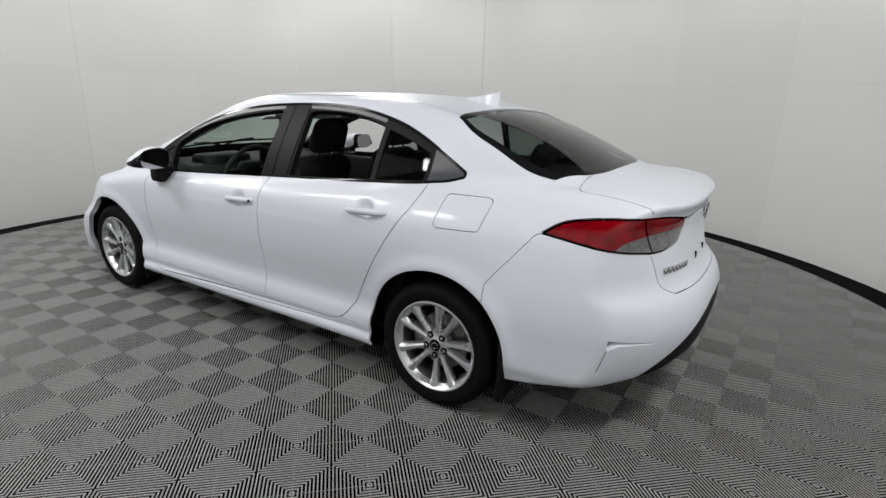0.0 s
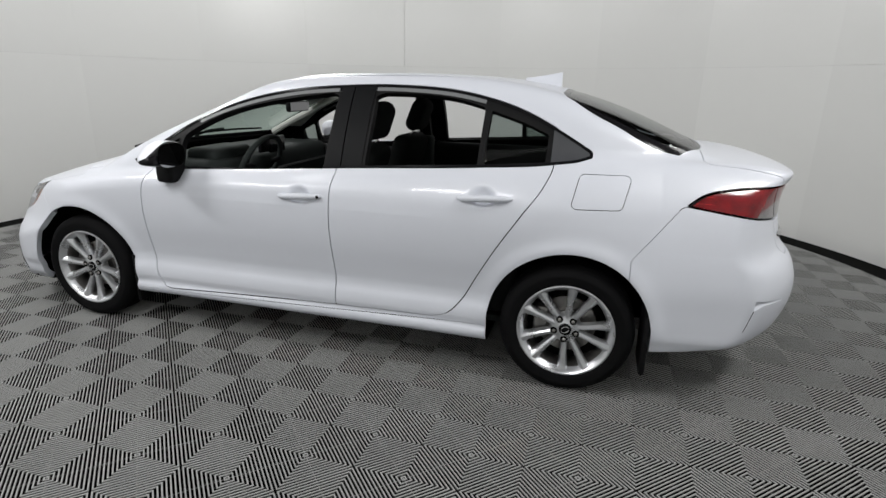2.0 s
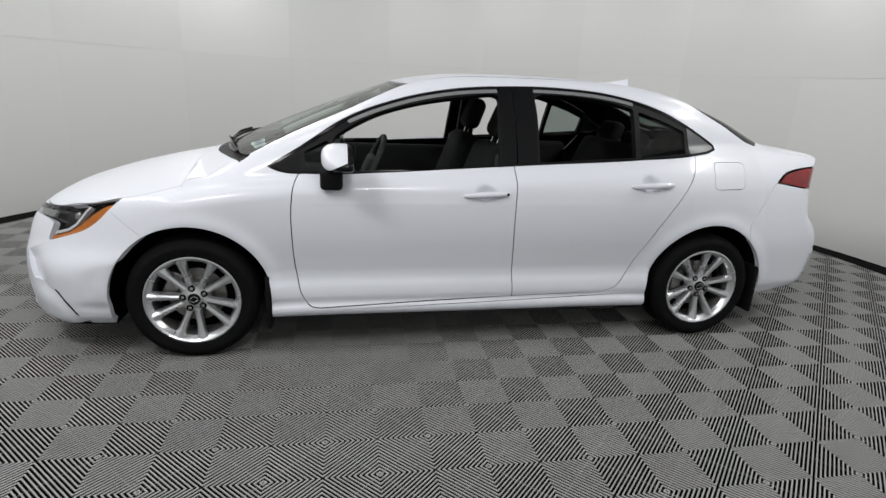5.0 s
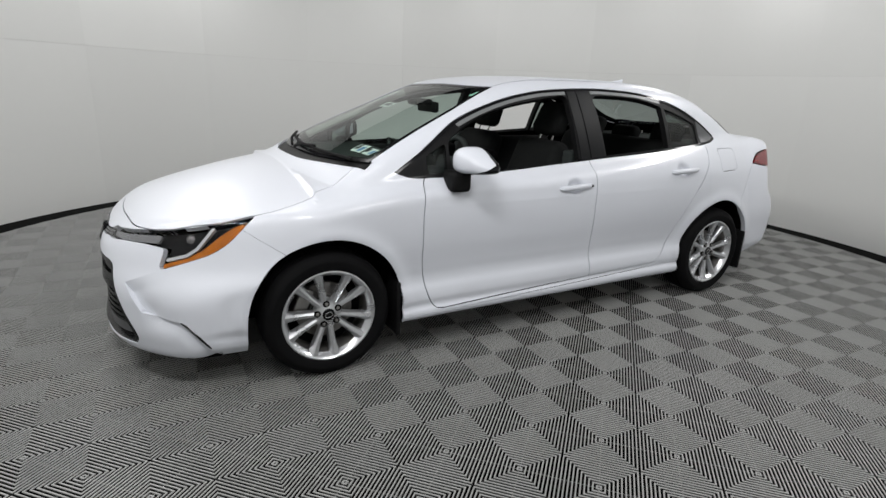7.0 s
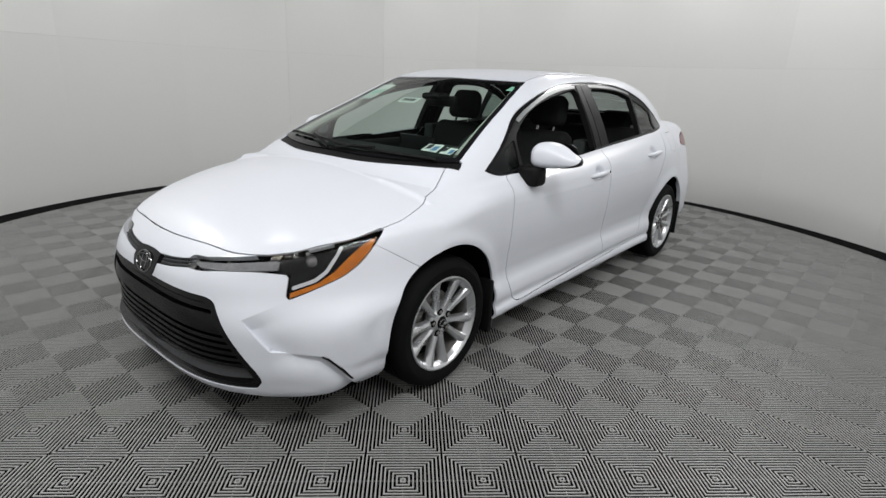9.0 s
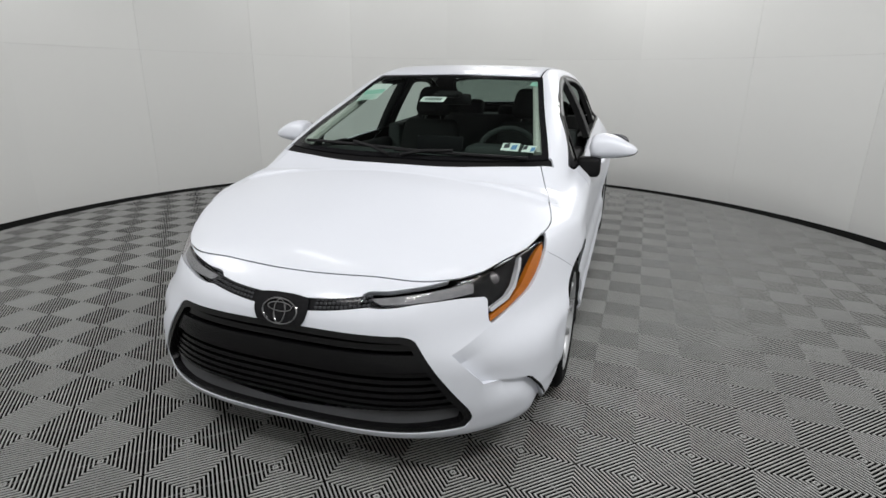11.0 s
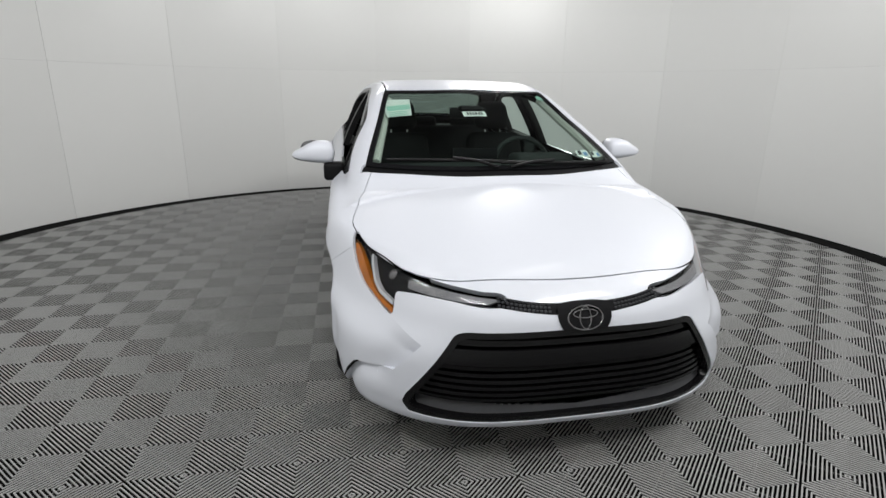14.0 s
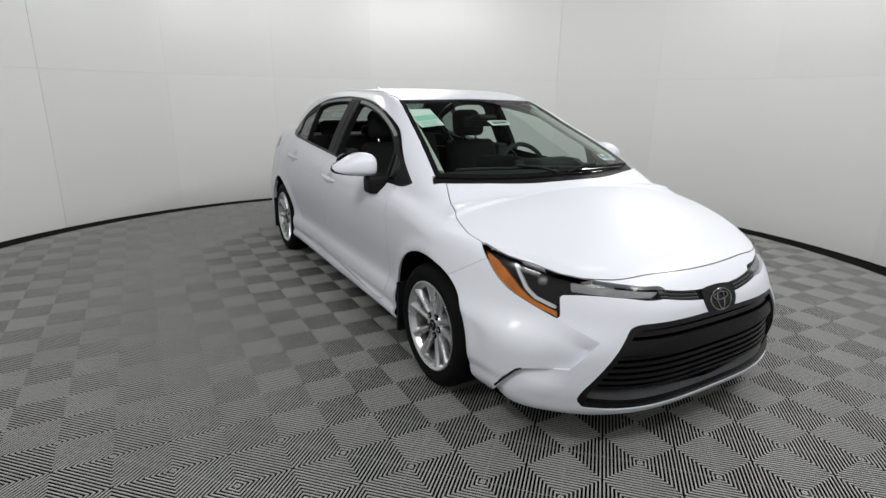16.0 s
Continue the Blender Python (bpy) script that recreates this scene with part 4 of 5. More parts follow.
# ---- wheels ----
def build_wheel():
    wh = new("wheel")
    R, b = 0.303, 0.10
    tyre = [(0.212, -b), (0.232, -b - 0.004), (0.262, -b - 0.007), (0.284, -b + 0.004), (0.296, -b + 0.016), (0.301, -b + 0.035)]
    for g in (-0.05, -0.018, 0.018, 0.05):
        tyre += [(R, g - 0.006), (R - 0.007, g - 0.004), (R - 0.007, g + 0.004), (R, g + 0.006)]
    tyre += [(0.301, b - 0.035), (0.296, b - 0.016), (0.284, b - 0.004), (0.266, b + 0.006), (0.260, b + 0.0075), (0.254, b + 0.006), (0.238, b + 0.005), (0.226, b + 0.002), (0.212, b - 0.006)]
    part("tyre", lathe_bm(tyre, 72), RUBBER, wh, smooth=True, angle=35)
    part("rim", lathe_bm([(0.20, -0.09), (0.205, -0.085), (0.19, 0.0), (0.193, 0.06), (0.203, 0.084), (0.214, 0.092), (0.2185, 0.097), (0.2185, 0.101), (0.213, 0.1025), (0.206, 0.097), (0.199, 0.088), (0.190, 0.072)], 72), ALLOY, wh, smooth=True, angle=50)
    # barrel darker than the rim, its colour carrying shade behind the spokes
    part("rim_barrel", lathe_bm([(0.190, 0.072), (0.184, 0.05), (0.182, 0.0), (0.19, -0.09)], 60), STEEL, wh, smooth=True)
    for k in range(10):
        a = 2 * math.pi * (k + (0.5 + (0.085 if k % 2 else -0.085))) / 10
        bm = bmesh.new()
        prof = [(0.045, 0.017, 0.072), (0.08, 0.0155, 0.076), (0.12, 0.0165, 0.080), (0.16, 0.0195, 0.086), (0.19, 0.0235, 0.092), (0.206, 0.027, 0.096)]
        rows = []
        for r, w, y in prof:
            rows.append([bm.verts.new((r, yy, zz)) for zz, yy in ((-w, y - 0.030), (-w, y - 0.012), (-w * 0.72, y - 0.002), (w * 0.1, y + 0.001), (w * 0.62, y - 0.005), (w, y - 0.018), (w, y - 0.032))])
        for p, q in zip(rows, rows[1:]):
            for i in range(6):
                bm.faces.new((p[i], p[i + 1], q[i + 1], q[i]))
        bm.faces.new(rows[0])
        bm.faces.new(rows[-1][::-1])
        bmesh.ops.transform(bm, matrix=Matrix.Rotation(-a, 4, "Y"), verts=bm.verts)
        part("spoke", bm, ALLOY, wh, smooth=True, angle=28)
    hub = part("hub", lathe_bm([(0.0, 0.078), (0.03, 0.078), (0.034, 0.075), (0.062, 0.072), (0.07, 0.06), (0.07, 0.03)], 40), ALLOY, wh, smooth=True)
    part("centre_cap", lathe_bm([(0.0, 0.083), (0.024, 0.082), (0.029, 0.079), (0.029, 0.07)], 32), GLOSSBLACK, wh, "black centre cap", smooth=True)
    bm = ring_bm(0, 0, 0, 0.018, 0.013, 0.0018)
    bmesh.ops.transform(bm, matrix=Matrix.Translation((0, 0.084, 0)) @ Matrix.Rotation(math.pi / 2, 4, "Z"), verts=bm.verts)
    part("cap_emblem", bm, CHROME, wh, smooth=True)
    for k in range(5):
        a = 2 * math.pi * (k + 0.25) / 5
        m = Matrix.Translation((0.052 * math.cos(a), 0, 0.052 * math.sin(a)))
        # raised dark disc; the shade of a nut's recess is put into its colour
        bm = lathe_bm([(0.0, 0.0765), (0.015, 0.0765), (0.0165, 0.074), (0.0165, 0.06)], 16)
        bmesh.ops.transform(bm, matrix=m, verts=bm.verts)
        part("nut_pocket_shade", bm, DARK, wh)
        bm = lathe_bm([(0.0, 0.083), (0.006, 0.082), (0.009, 0.078), (0.009, 0.07)], 6)
        bmesh.ops.transform(bm, matrix=m, verts=bm.verts)
        part("wheel_nut", bm, STEEL, wh)
    part("brake_disc", lathe_bm([(0.03, 0.02), (0.075, 0.022), (0.08, 0.008), (0.135, 0.008), (0.135, -0.014), (0.03, -0.014)], 48), STEEL, wh, smooth=True)
    box("brake_caliper", 0.085, 0.15, -0.03, 0.035, -0.075, 0.075, STEEL, wh, 0.012, m=Matrix.Rotation(radians(-35), 4, "Y"))
    # added dark disc, painting the shade seen between the spokes
    part("spoke_gap_shade", lathe_bm([(0.0, -0.018), (0.186, -0.018), (0.186, -0.03), (0.0, -0.03)], 40), DARK, wh)
    return wh


wheel = build_wheel()
wheel.parent = car
spots = [(1.36, 1, 10), (-1.355, 1, 33), (1.36, -1, 47), (-1.355, -1, 20)]
for k, (wx, s, spin) in enumerate(spots):
    m = Matrix.Translation((wx, s * 0.765, 0.3025)) @ (Matrix.Identity(4) if s > 0 else Matrix.Rotation(math.pi, 4, "Z")) @ Matrix.Rotation(radians(spin), 4, "Y")
    if k == 0:
        wheel.matrix_basis = m
    else:
        copy_thing(wheel, m)


# ---- mirrors, handles, wipers, aerial ----
def mirror_shell(s):
    """Lofted rounded-rectangle sections from the car's side outwards."""
    bm = bmesh.new()
    rings = []
    n, m = 21, 32
    for i in range(n):
        t = i / (n - 1)
        c = math.sqrt(max(0.0, 1 - abs(2 * t - 1) ** (10 if t < 0.5 else 5.5))) ** 0.8 * 0.98 + 0.02
        y = 0.838 + 0.244 * t
        top = 1.052 + 0.018 * math.sin(math.pi * min(1, t * 1.3)) - 0.045 * t**2.5
        bot = 0.934 + 0.030 * t**1.5
        fx, bx = 0.742 + 0.018 * math.sin(math.pi * t) - 0.05 * t**2, 0.612 - 0.01 * t
        zc, zh, xc, xh = (top + bot) / 2 - 0.008 * t, (top - bot) / 2 * c, (fx + bx) / 2, (fx - bx) / 2 * (0.3 + 0.7 * c)
        ring = []
        for k in range(m):
            a = 2 * math.pi * k / m
            f = lambda v, p: math.copysign(abs(v) ** p, v)
            ring.append(bm.verts.new((xc + xh * f(math.cos(a), 0.95 if math.cos(a) > 0 else 0.35), s * y, zc + zh * f(math.sin(a), 0.66))))
        rings.append(ring)
    for p, q in zip(rings, rings[1:]):
        for k in range(m):
            bm.faces.new((p[k], p[(k + 1) % m], q[(k + 1) % m], q[k]))
    bm.faces.new(rings[0])
    bm.faces.new(rings[-1])
    bmesh.ops.recalc_face_normals(bm, faces=bm.faces)
    return bm


for s in (1, -1):
    bm = mirror_shell(s)
    low = bm.copy()
    bmesh.ops.bisect_plane(bm, geom=bm.verts[:] + bm.edges[:] + bm.faces[:], plane_co=(0.670, s * 0.945, 0.968), plane_no=(0.45, -s * 0.12, 1), clear_inner=True)
    bmesh.ops.bisect_plane(low, geom=low.verts[:] + low.edges[:] + low.faces[:], plane_co=(0.670, s * 0.945, 0.968), plane_no=(0.45, -s * 0.12, 1), clear_outer=True)
    for v in low.verts:
        v.co = Vector((0.665, s * 0.945, 1.0)) + (v.co - Vector((0.665, s * 0.945, 1.0))) * 0.985
    rear = bm.copy()
    bmesh.ops.bisect_plane(bm, geom=bm.verts[:] + bm.edges[:] + bm.faces[:], plane_co=(0.636, 0, 1), plane_no=(1, 0, 0), clear_inner=True)
    bmesh.ops.bisect_plane(rear, geom=rear.verts[:] + rear.edges[:] + rear.faces[:], plane_co=(0.636, 0, 1), plane_no=(1, 0, 0), clear_outer=True)
    mir = part("wing_mirror", bm, PAINT, car, "white wing mirror with a black lower shell", smooth=True, angle=60)
    part("mirror_bezel", rear, BLACK, mir, smooth=True, angle=60)
    part("lower_shell", low, GLOSSBLACK, mir, smooth=True, angle=60)
    bm = bmesh.new()
    box_bm(bm, 0.655, 0.76, 0.785, 0.905, 0.845, 0.945, 0.022, 3)
    bmesh.ops.transform(bm, matrix=Matrix.Diagonal((1, s, 1, 1)), verts=bm.verts)
    part("mirror_foot", bm, BLACK, mir, smooth=True)
    bm = bmesh.new()
    bmesh.ops.create_circle(bm, cap_ends=True, segments=32, radius=1)
    for v in bm.verts:
        v.co = (0.600, s * (0.945 + 0.088 * math.copysign(abs(v.co.x) ** 0.6, v.co.x)), 1.0 + 0.058 * math.copysign(abs(v.co.y) ** 0.7, v.co.y))
    part("mirror_pane", bm, MIRROR, mir)


def handle_bm(x0, x1, y, z, s, slope):
    pts = []
    for t in np.linspace(0, 1, 13):
        pts.append((x0 + (x1 - x0) * t, s * (y + 0.028 * math.sin(math.pi * min(1, max(0, t))) ** 0.5), z + slope * (t - 0.5) + 0.004 * math.sin(math.pi * t)))
    bm = tube_bm(pts, lambda t: 0.0135 * (0.55 + 0.45 * math.sin(math.pi * t) ** 0.4) + 0.002, 10)
    return bm


for s in (1, -1):
    for x0, x1, z, lock, door in ((0.07, -0.165, 0.826, True, 0), (-0.84, -1.08, 0.880, False, 2)):
        yb = float(0.876 - 0.013)
        h = part("door_handle", handle_bm(x0, x1, yb - (0.004 if lock else 0.012), z, s, 0.012), PAINT, DOORS[door + (0 if s > 0 else 1)], smooth=True)
        if lock and s > 0:
            bm = lathe_bm([(0.0, 0.0), (0.007, 0.0), (0.008, -0.004)], 16)
            bmesh.ops.transform(bm, matrix=Matrix.Translation((x1 + 0.012, s * (yb + 0.025), z + 0.006)), verts=bm.verts)
            part("lock_cylinder", bm, SATIN, h)

bm = bmesh.new()
rows = []
for t in np.linspace(0, 1, 9):
    x, hgt, w = -1.0 - 0.195 * t, 0.068 * t**1.15 + 0.004, 0.030 * (1 - 0.5 * t) + 0.003
    zb = 1.398 - 0.036 * t
    rows.append([bm.verts.new((x, w, zb - 0.01)), bm.verts.new((x, w * 0.35, zb + hgt)), bm.verts.new((x, -w * 0.35, zb + hgt)), bm.verts.new((x, -w, zb - 0.01))])
for p, q in zip(rows, rows[1:]):
    for i in range(3):
        bm.faces.new((p[i], q[i], q[i + 1], p[i + 1]))
bm.faces.new(rows[0])
bm.faces.new(rows[-1][::-1])
part("roof_aerial", bm, PAINT, car, smooth=True)


def on_screen(x, y, up=0.0):
    """A place on the windscreen's skin over (x, y)."""
    lo, hi = 0.8, 1.6
    for _ in range(30):
        mid = (lo + hi) / 2
        lo, hi = (mid, hi) if body(np.array([[x, y, mid]]))[0] < 0 else (lo, mid)
    return Vector((x, y, lo + up))


for a, b, piv in (((1.16, 0.60), (1.255, -0.02), (1.285, 0.02)), ((1.255, 0.12), (1.12, -0.58), (1.285, -0.04))):
    pts = [on_screen(a[0] + (b[0] - a[0]) * t + 0.03 * math.sin(math.pi * t), a[1] + (b[1] - a[1]) * t, 0.012) for t in np.linspace(0, 1, 14)]
    w = part("wiper", tube_bm(pts, 0.008, 6), BLACK, car, smooth=True)
    arm = [on_screen(piv[0], piv[1], 0.010), pts[7] + Vector((0.0, 0.0, 0.014))]
    part("wiper_arm", tube_bm([arm[0], arm[0].lerp(arm[1], 0.5) + Vector((0.01, 0, 0.01)), arm[1]], 0.008, 6), BLACK, w)


# ---- cabin ----
def soft_box(bm, x0, x1, y0, y1, z0, z1, bev, m=None):
    box_bm(bm, x0, x1, y0, y1, z0, z1, bev, 4, m)


def build_seat():
    st = new("front_seat")
    bm = bmesh.new()
    soft_box(bm, -0.25, 0.27, -0.25, 0.25, 0.36, 0.54, 0.06)
    part("cushion", bm, FABRIC, st, smooth=True)
    m = Matrix.Translation((-0.20, 0, 0.50)) @ Matrix.Rotation(radians(-20), 4, "Y")
    bm = bmesh.new()
    soft_box(bm, -0.07, 0.07, -0.25, 0.25, -0.02, 0.60, 0.06, m)
    for v in bm.verts:
        t = max(0.0, (v.co.z - 0.75) / 0.35)
        v.co.y *= 1 - 0.22 * t
    part("backrest", bm, FABRIC, st, smooth=True)
    bm = bmesh.new()
    soft_box(bm, -0.045, 0.055, -0.135, 0.135, 0.63, 0.84, 0.05, m)
    for v in bm.verts:
        v.co.y *= 1 - 0.25 * max(0.0, (v.co.z - 1.2) / 0.1)
    part("headrest", bm, FABRIC, st, smooth=True)
    for y in (-0.06, 0.06):
        part("headrest_post", tube_bm([m @ Vector((0, y, 0.55)), m @ Vector((0, y, 0.67))], 0.007, 6), CHROME, st)
    return st


seat = build_seat()
seat.parent = car
seat.matrix_basis = Matrix.Translation((0.19, 0.36, -0.03))
copy_thing(seat, Matrix.Translation((0.19, -0.36, -0.03)))
bench = new("rear_seat")
bench.parent = car
bm = bmesh.new()
soft_box(bm, -1.05, -0.52, -0.62, 0.62, 0.36, 0.52, 0.06)
part("cushion", bm, FABRIC, bench, smooth=True)
bm = bmesh.new()
soft_box(bm, -0.08, 0.08, -0.62, 0.62, -0.04, 0.58, 0.06, Matrix.Translation((-1.06, 0, 0.48)) @ Matrix.Rotation(radians(-24), 4, "Y"))
part("backrest", bm, FABRIC, bench, smooth=True)
for y in (-0.38, 0, 0.38):
    bm = bmesh.new()
    soft_box(bm, -0.05, 0.05, -0.12, 0.12, 0.56, 0.72 - (0.05 if y == 0 else 0), 0.04, Matrix.Translation((-1.06, y, 0.48)) @ Matrix.Rotation(radians(-24), 4, "Y"))
    part("headrest", bm, FABRIC, bench, smooth=True)
box("parcel_shelf", -1.85, -1.25, -0.58, 0.58, 0.985, 1.005, DASH, car, 0.008)
box("cabin_floor", -1.2, 1.0, -0.72, 0.72, 0.24, 0.27, DASH, car)
bm = bmesh.new()
soft_box(bm, 0.62, 1.18, -0.72, 0.72, 0.62, 0.93, 0.07)
dash = part("dashboard", bm, DASH, car, smooth=True)
bm = bmesh.new()
soft_box(bm, 0.66, 0.86, 0.20, 0.56, 0.90, 0.985, 0.035)
part("instrument_hood", bm, DASH, dash, smooth=True)
box("screen", 0.64, 0.665, -0.14, 0.14, 0.86, 1.01, GLOSSBLACK, dash, 0.008)
box("dash_strip", 0.612, 0.63, -0.66, 0.10, 0.80, 0.815, GREYTRIM, dash, 0.004)
box("centre_console", -0.25, 0.70, -0.11, 0.11, 0.26, 0.56, DASH, car, 0.03)
sw = new("steering_wheel")
sw.parent = car
sw.matrix_basis = Matrix.Translation((0.50, 0.36, 0.885)) @ Matrix.Rotation(radians(-25), 4, "Y")
part("rim", tube_bm([(0, 0.185 * math.cos(a), 0.18 * math.sin(a)) for a in np.linspace(0, 2 * math.pi, 37)[:-1]], 0.0155, 10, True), DASH, sw, smooth=True)
bm = bmesh.new()
soft_box(bm, -0.02, 0.035, -0.085, 0.085, -0.075, 0.065, 0.025)
part("hub", bm, DASH, sw, smooth=True)
for p, q in (((0.0, -0.08, 0.0), (0.0, -0.18, 0.01)), ((0.0, 0.08, 0.0), (0.0, 0.18, 0.01)), ((0, 0, -0.07), (0, 0, -0.175))):
    part("spoke", tube_bm([p, q], 0.016, 8), SATIN, sw, smooth=True)
for s in (1, -1):
    for x0, x1, zt in ((-0.18, 0.80, 0.90), (-1.10, -0.26, 0.955)):
        bm = bmesh.new()
        soft_box(bm, x0, x1, 0.66 if s > 0 else -0.755, 0.755 if s > 0 else -0.66, 0.30, zt, 0.03)
        part("door_card", bm, CARD, car, smooth=True)
    bm = bmesh.new()
    soft_box(bm, -0.27, -0.15, 0.60 if s > 0 else -0.69, 0.69 if s > 0 else -0.60, 0.3, 1.0, 0.02)
    part("pillar_trim", bm, DASH, car, smooth=True)
rv = box("rear_view_mirror", 0.43, 0.46, -0.12, 0.12, 1.175, 1.24, BLACK, car, 0.012, m=None)
box("mirror_face", 0.426, 0.430, -0.11, 0.11, 1.182, 1.233, MIRROR, rv)
box("camera_housing", 0.44, 0.56, -0.07, 0.07, 1.215, 1.255, BLACK, car, 0.02)


def decal(name, corners, material, parent, label="", lift=0.004):
    """A small sheet laid on the inner side of the windscreen, by (x, y) corners."""
    bm = bmesh.new()
    n = 5
    g = [[None] * n for _ in range(n)]
    for i in range(n):
        for j in range(n):
            u, v = i / (n - 1), j / (n - 1)
            a = [(1 - u) * p + u * q for p, q in zip(corners[0], corners[1])]
            b = [(1 - u) * p + u * q for p, q in zip(corners[3], corners[2])]
            g[i][j] = bm.verts.new(on_screen(*[(1 - v) * p + v * q for p, q in zip(a, b)], -0.006 - lift))
    for i in range(n - 1):
        for j in range(n - 1):
            bm.faces.new((g[i][j], g[i + 1][j], g[i + 1][j + 1], g[i][j + 1]))
    return part(name, bm, material, parent, label, smooth=True)


st1 = decal("window_sticker", [(0.655, -0.53), (0.672, -0.39), (0.462, -0.375), (0.430, -0.54)], PAPER, car, "pale green paper inside the windscreen")
decal("print_bar", [(0.585, -0.52), (0.595, -0.39), (0.535, -0.385), (0.525, -0.525)], PAPERGREEN, st1, lift=0.002)
for k in range(3):
    x = 0.655 - 0.022 * k
    decal("print_bar", [(x, -0.515), (x + 0.008, -0.41), (x - 0.002, -0.41), (x - 0.010, -0.515)], PAPERGREEN, st1, lift=0.002)
st2 = decal("tag_sticker", [(0.738, -0.094), (0.739, 0.045), (0.675, 0.048), (0.675, -0.092)], PAPER, car, "white paper tag with a dark printed bar")
for k in range(6):
    y = -0.070 + 0.017 * k
    decal("print_bar", [(0.722, y), (0.722, y + 0.011), (0.692, y + 0.011), (0.692, y)], INK, st2, lift=0.002)
for q in ([(1.117, 0.461), (1.096, 0.541), (1.031, 0.540), (1.057, 0.463)], [(1.092, 0.556), (1.075, 0.612), (1.019, 0.618), (1.036, 0.560)]):
    s3 = decal("inspection_sticker", q, PAPER, car, "small pale inspection sticker with blue print")
    c = [sum(p[0] for p in q) / 4, sum(p[1] for p in q) / 4]
    for k in (-1, 1):
        decal("print_bar", [(c[0] + 0.6 * (a - c[0]), c[1] + 0.32 * (b - c[1]) + 0.017 * k) for a, b in q], BLUE if k > 0 else INK, s3, lift=0.002)
decal("window_sticker", [(0.434, 0.462), (0.434, 0.506), (0.378, 0.512), (0.378, 0.468)], PAPERGREEN, car, "small pale green sticker inside the windscreen")
for s in (1, -1):
    pts = [on_screen(1.04 - 0.66 * t, s * (0.63 - 0.135 * t), -0.040) for t in np.linspace(0, 1, 9)]
    part("pillar_lining", tube_bm(pts, 0.024, 8), HEADLINER, car, smooth=True)

# chrome lettering on the trunk lid, as plain bars
def on_back(y, z):
    """The place on the rear face at a height."""
    lo, hi = 1.5, 2.6
    for _ in range(30):
        mid = (lo + hi) / 2
        lo, hi = (mid, hi) if body(np.array([[-mid, y, z]]))[0] < 0 else (lo, mid)
    return -lo


for k in range(7):
    y = 0.490 - 0.0335 * k
    x, z = min(on_back(y - 0.026, 0.732), on_back(y, 0.732)), 0.744 - 0.0013 * k
    box("badge_bar", x - 0.003, x + 0.012, y - 0.026, y, z - 0.012, z + 0.012, CHROME, car, 0.002)
for y in (0.10, -0.10):
    x = on_back(y, 0.722)
    box("plate_screw_hole", x - 0.003, x + 0.010, y - 0.006, y + 0.006, 0.72, 0.75, BLACK, car, 0.002)

# ---- floor tiles ----
Q, PHX, PHY = 0.200, -0.30, -0.07
TOP, LOW = 0.0, -0.020


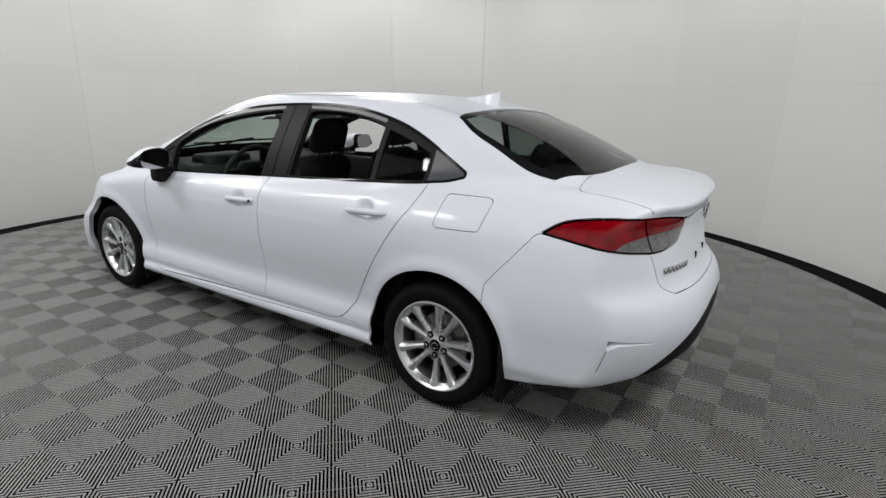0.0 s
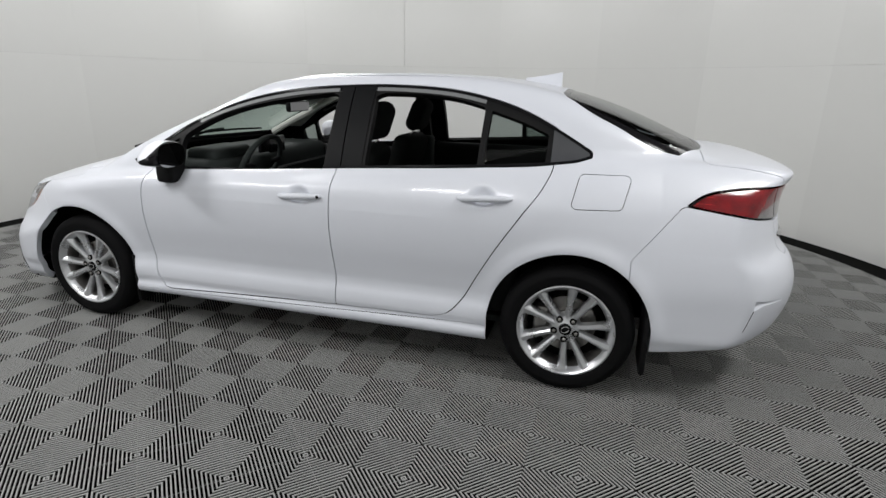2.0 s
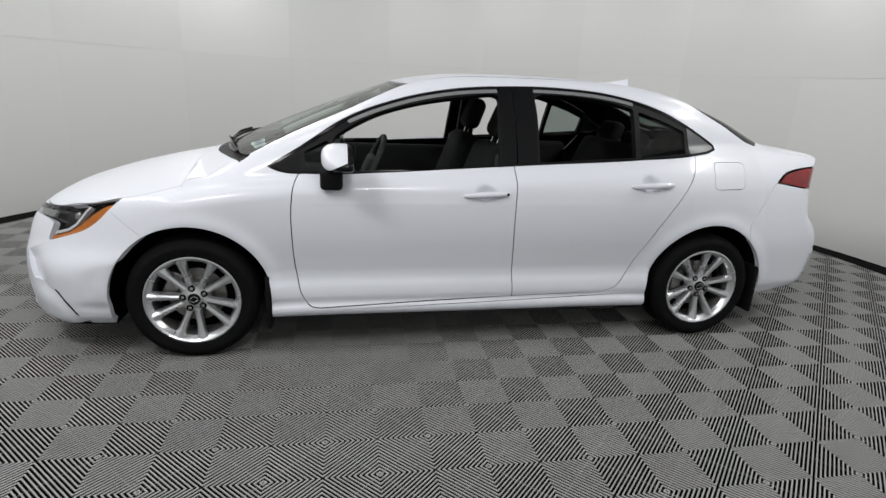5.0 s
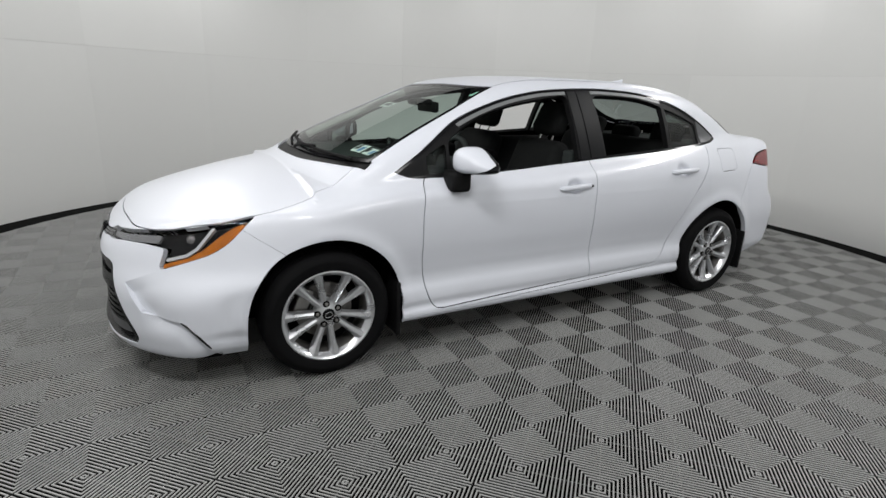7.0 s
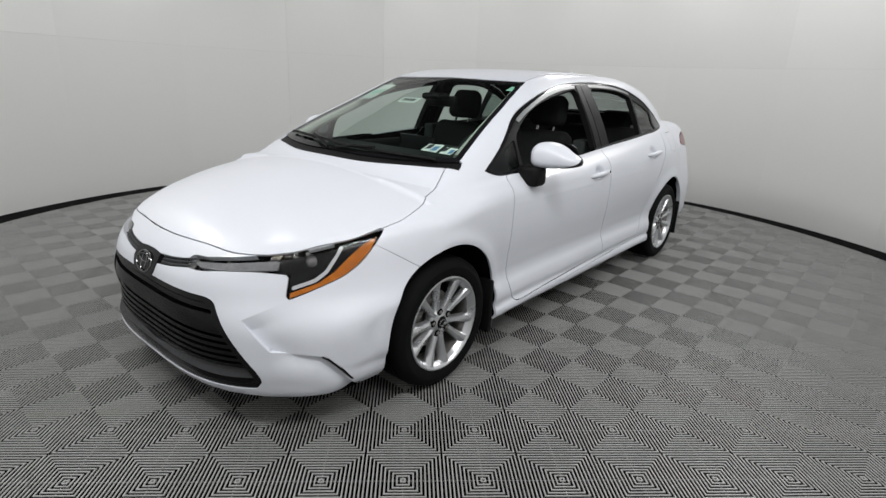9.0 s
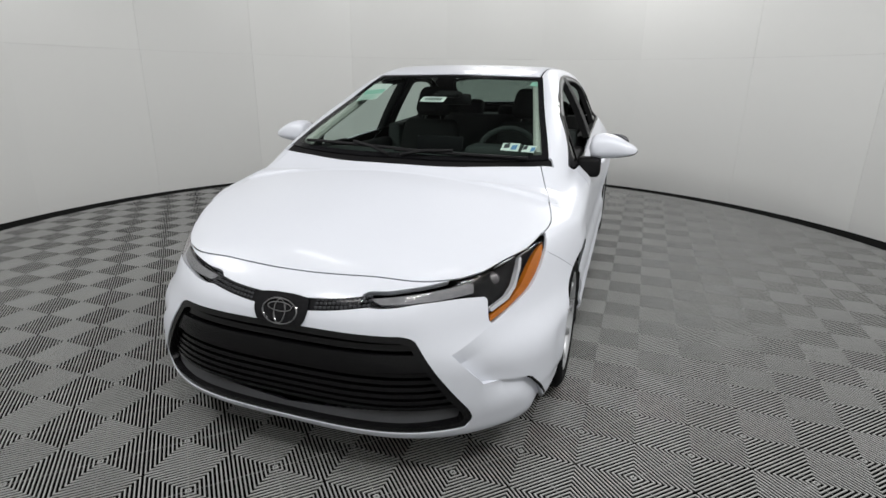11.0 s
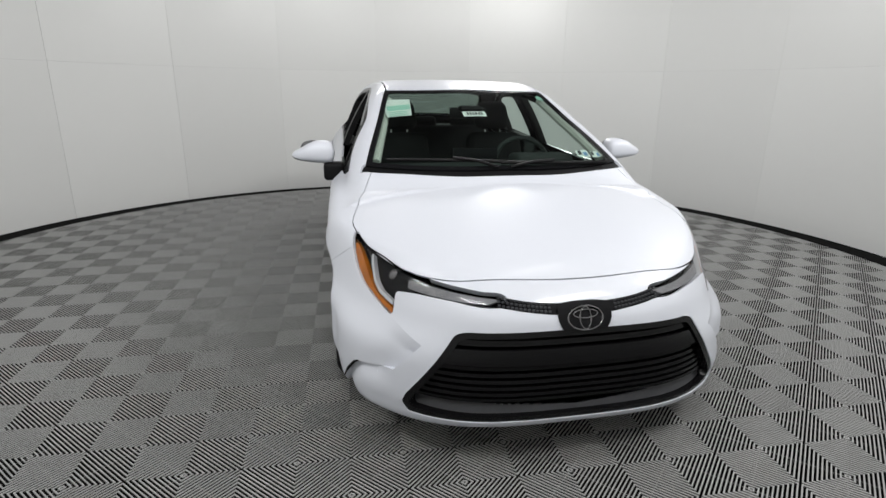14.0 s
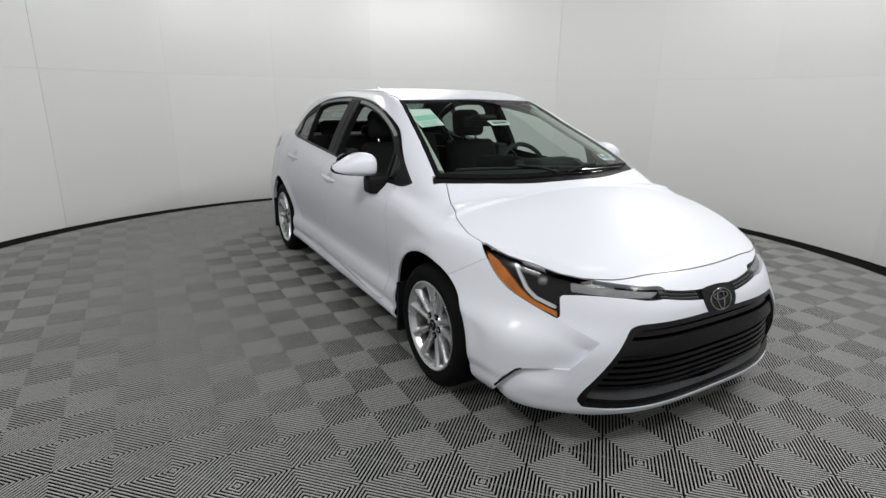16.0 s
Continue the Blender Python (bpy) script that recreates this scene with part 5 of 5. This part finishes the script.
def quad_ribs(ox, oy, flip, V, F, M):
    n = 10
    for k in range(2 * n):
        c = (k + 0.5) / n
        i = len(V)
        for h, z in ((0.17 / n, TOP), (0.20 / n, TOP - 0.0008), (0.20 / n, TOP - 0.0035), (0.20 / n, LOW)):
            if c < 1:
                p = [(c - h, 0), (c + h, 0), (0, c + h), (0, c - h)]
            else:
                d = 2 - c
                p = [(1 - d - h, 1), (1 - d + h, 1), (1, 1 - d + h), (1, 1 - d - h)]
            p = [(min(1, max(0, a)), min(1, max(0, b))) for a, b in p]
            if flip:
                p = [(1 - a, b) for a, b in p]
            V += [(ox + a * Q, oy + b * Q, z) for a, b in p]
        F += [(i, i + 1, i + 2), (i, i + 2, i + 3)]
        M += [0, 0]
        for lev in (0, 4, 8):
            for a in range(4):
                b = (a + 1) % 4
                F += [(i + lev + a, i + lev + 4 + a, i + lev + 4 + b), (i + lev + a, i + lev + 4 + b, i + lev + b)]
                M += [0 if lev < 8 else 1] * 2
    # one low bar across the ribs
    w = 0.008
    p = [(0, w), (w, 0), (1, 1 - w), (1 - w, 1)] if not flip else [(1, w), (1 - w, 0), (0, 1 - w), (w, 1)]
    i = len(V)
    V += [(ox + a * Q, oy + b * Q, TOP - 0.004) for a, b in p]
    F += [(i, i + 1, i + 2), (i, i + 2, i + 3)]
    M += [0, 0]


def tile_arrays(ox, oy, oddstart):
    V, F, M = [], [], []
    for a in range(2):
        for b in range(2):
            quad_ribs(ox + a * Q, oy + b * Q, (a + b + oddstart) % 2 == 1, V, F, M)
    return V, F, M


def facing_up(me):
    bm = bmesh.new()
    bm.from_mesh(me)
    bmesh.ops.recalc_face_normals(bm, faces=bm.faces)
    for f in bm.faces:
        if f.normal.z < -0.5:
            f.normal_flip()
    bm.to_mesh(me)
    bm.free()


tile_me = bpy.data.meshes.new("tile")
V, F, M = tile_arrays(-Q, -Q, 0)
tile_me.from_pydata(V, [], F)
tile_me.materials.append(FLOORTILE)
tile_me.materials.append(GROOVE_SHADE)
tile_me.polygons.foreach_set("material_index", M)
facing_up(tile_me)
EV, EF = [], []
for i in range(-22, 22, 2):
    for j in range(-24, 22, 2):
        ox, oy = (i + PHX) * Q, (j + PHY) * Q
        far = max(math.hypot(x - CX, y - CY) for x in (ox, ox + 2 * Q) for y in (oy, oy + 2 * Q))
        near = min(math.hypot(min(max(CX, ox), ox + 2 * Q) - CX, min(max(CY, oy), oy + 2 * Q) - CY) for _ in (0,))
        if far < R_DISC:
            ob = new("tile", tile_me)
            ob.parent = floor
            ob.location = (ox + Q, oy + Q, 0)
        elif near < R_DISC:
            V, F, M = tile_arrays(ox, oy, 0)
            F = [f for f, k in zip(F, M) if k == 0]
            n = len(EV)
            EV += V
            EF += [tuple(n + a for a in f) for f in F]
EV, EF = np.array(EV), np.array(EF)
edge, _ = clip((EV, np.tile((0, 0, 1.0), (len(EV), 1)), EF), lambda V: np.hypot(V[:, 0] - CX, V[:, 1] - CY) - R_DISC)
me = bpy.data.meshes.new("edge_tiles")
me.from_pydata(edge[0].tolist(), [], edge[2].tolist())
tagged(link("edge_tiles", me, FLOORTILE, floor), "cut grey ribbed tiles along the round floor's rim", kind="stuff")

# the car stands a little askew on the tile grid
car.matrix_basis = Matrix.Translation((0.035, -0.027, 0)) @ Matrix.Rotation(0.0205, 4, "Z")
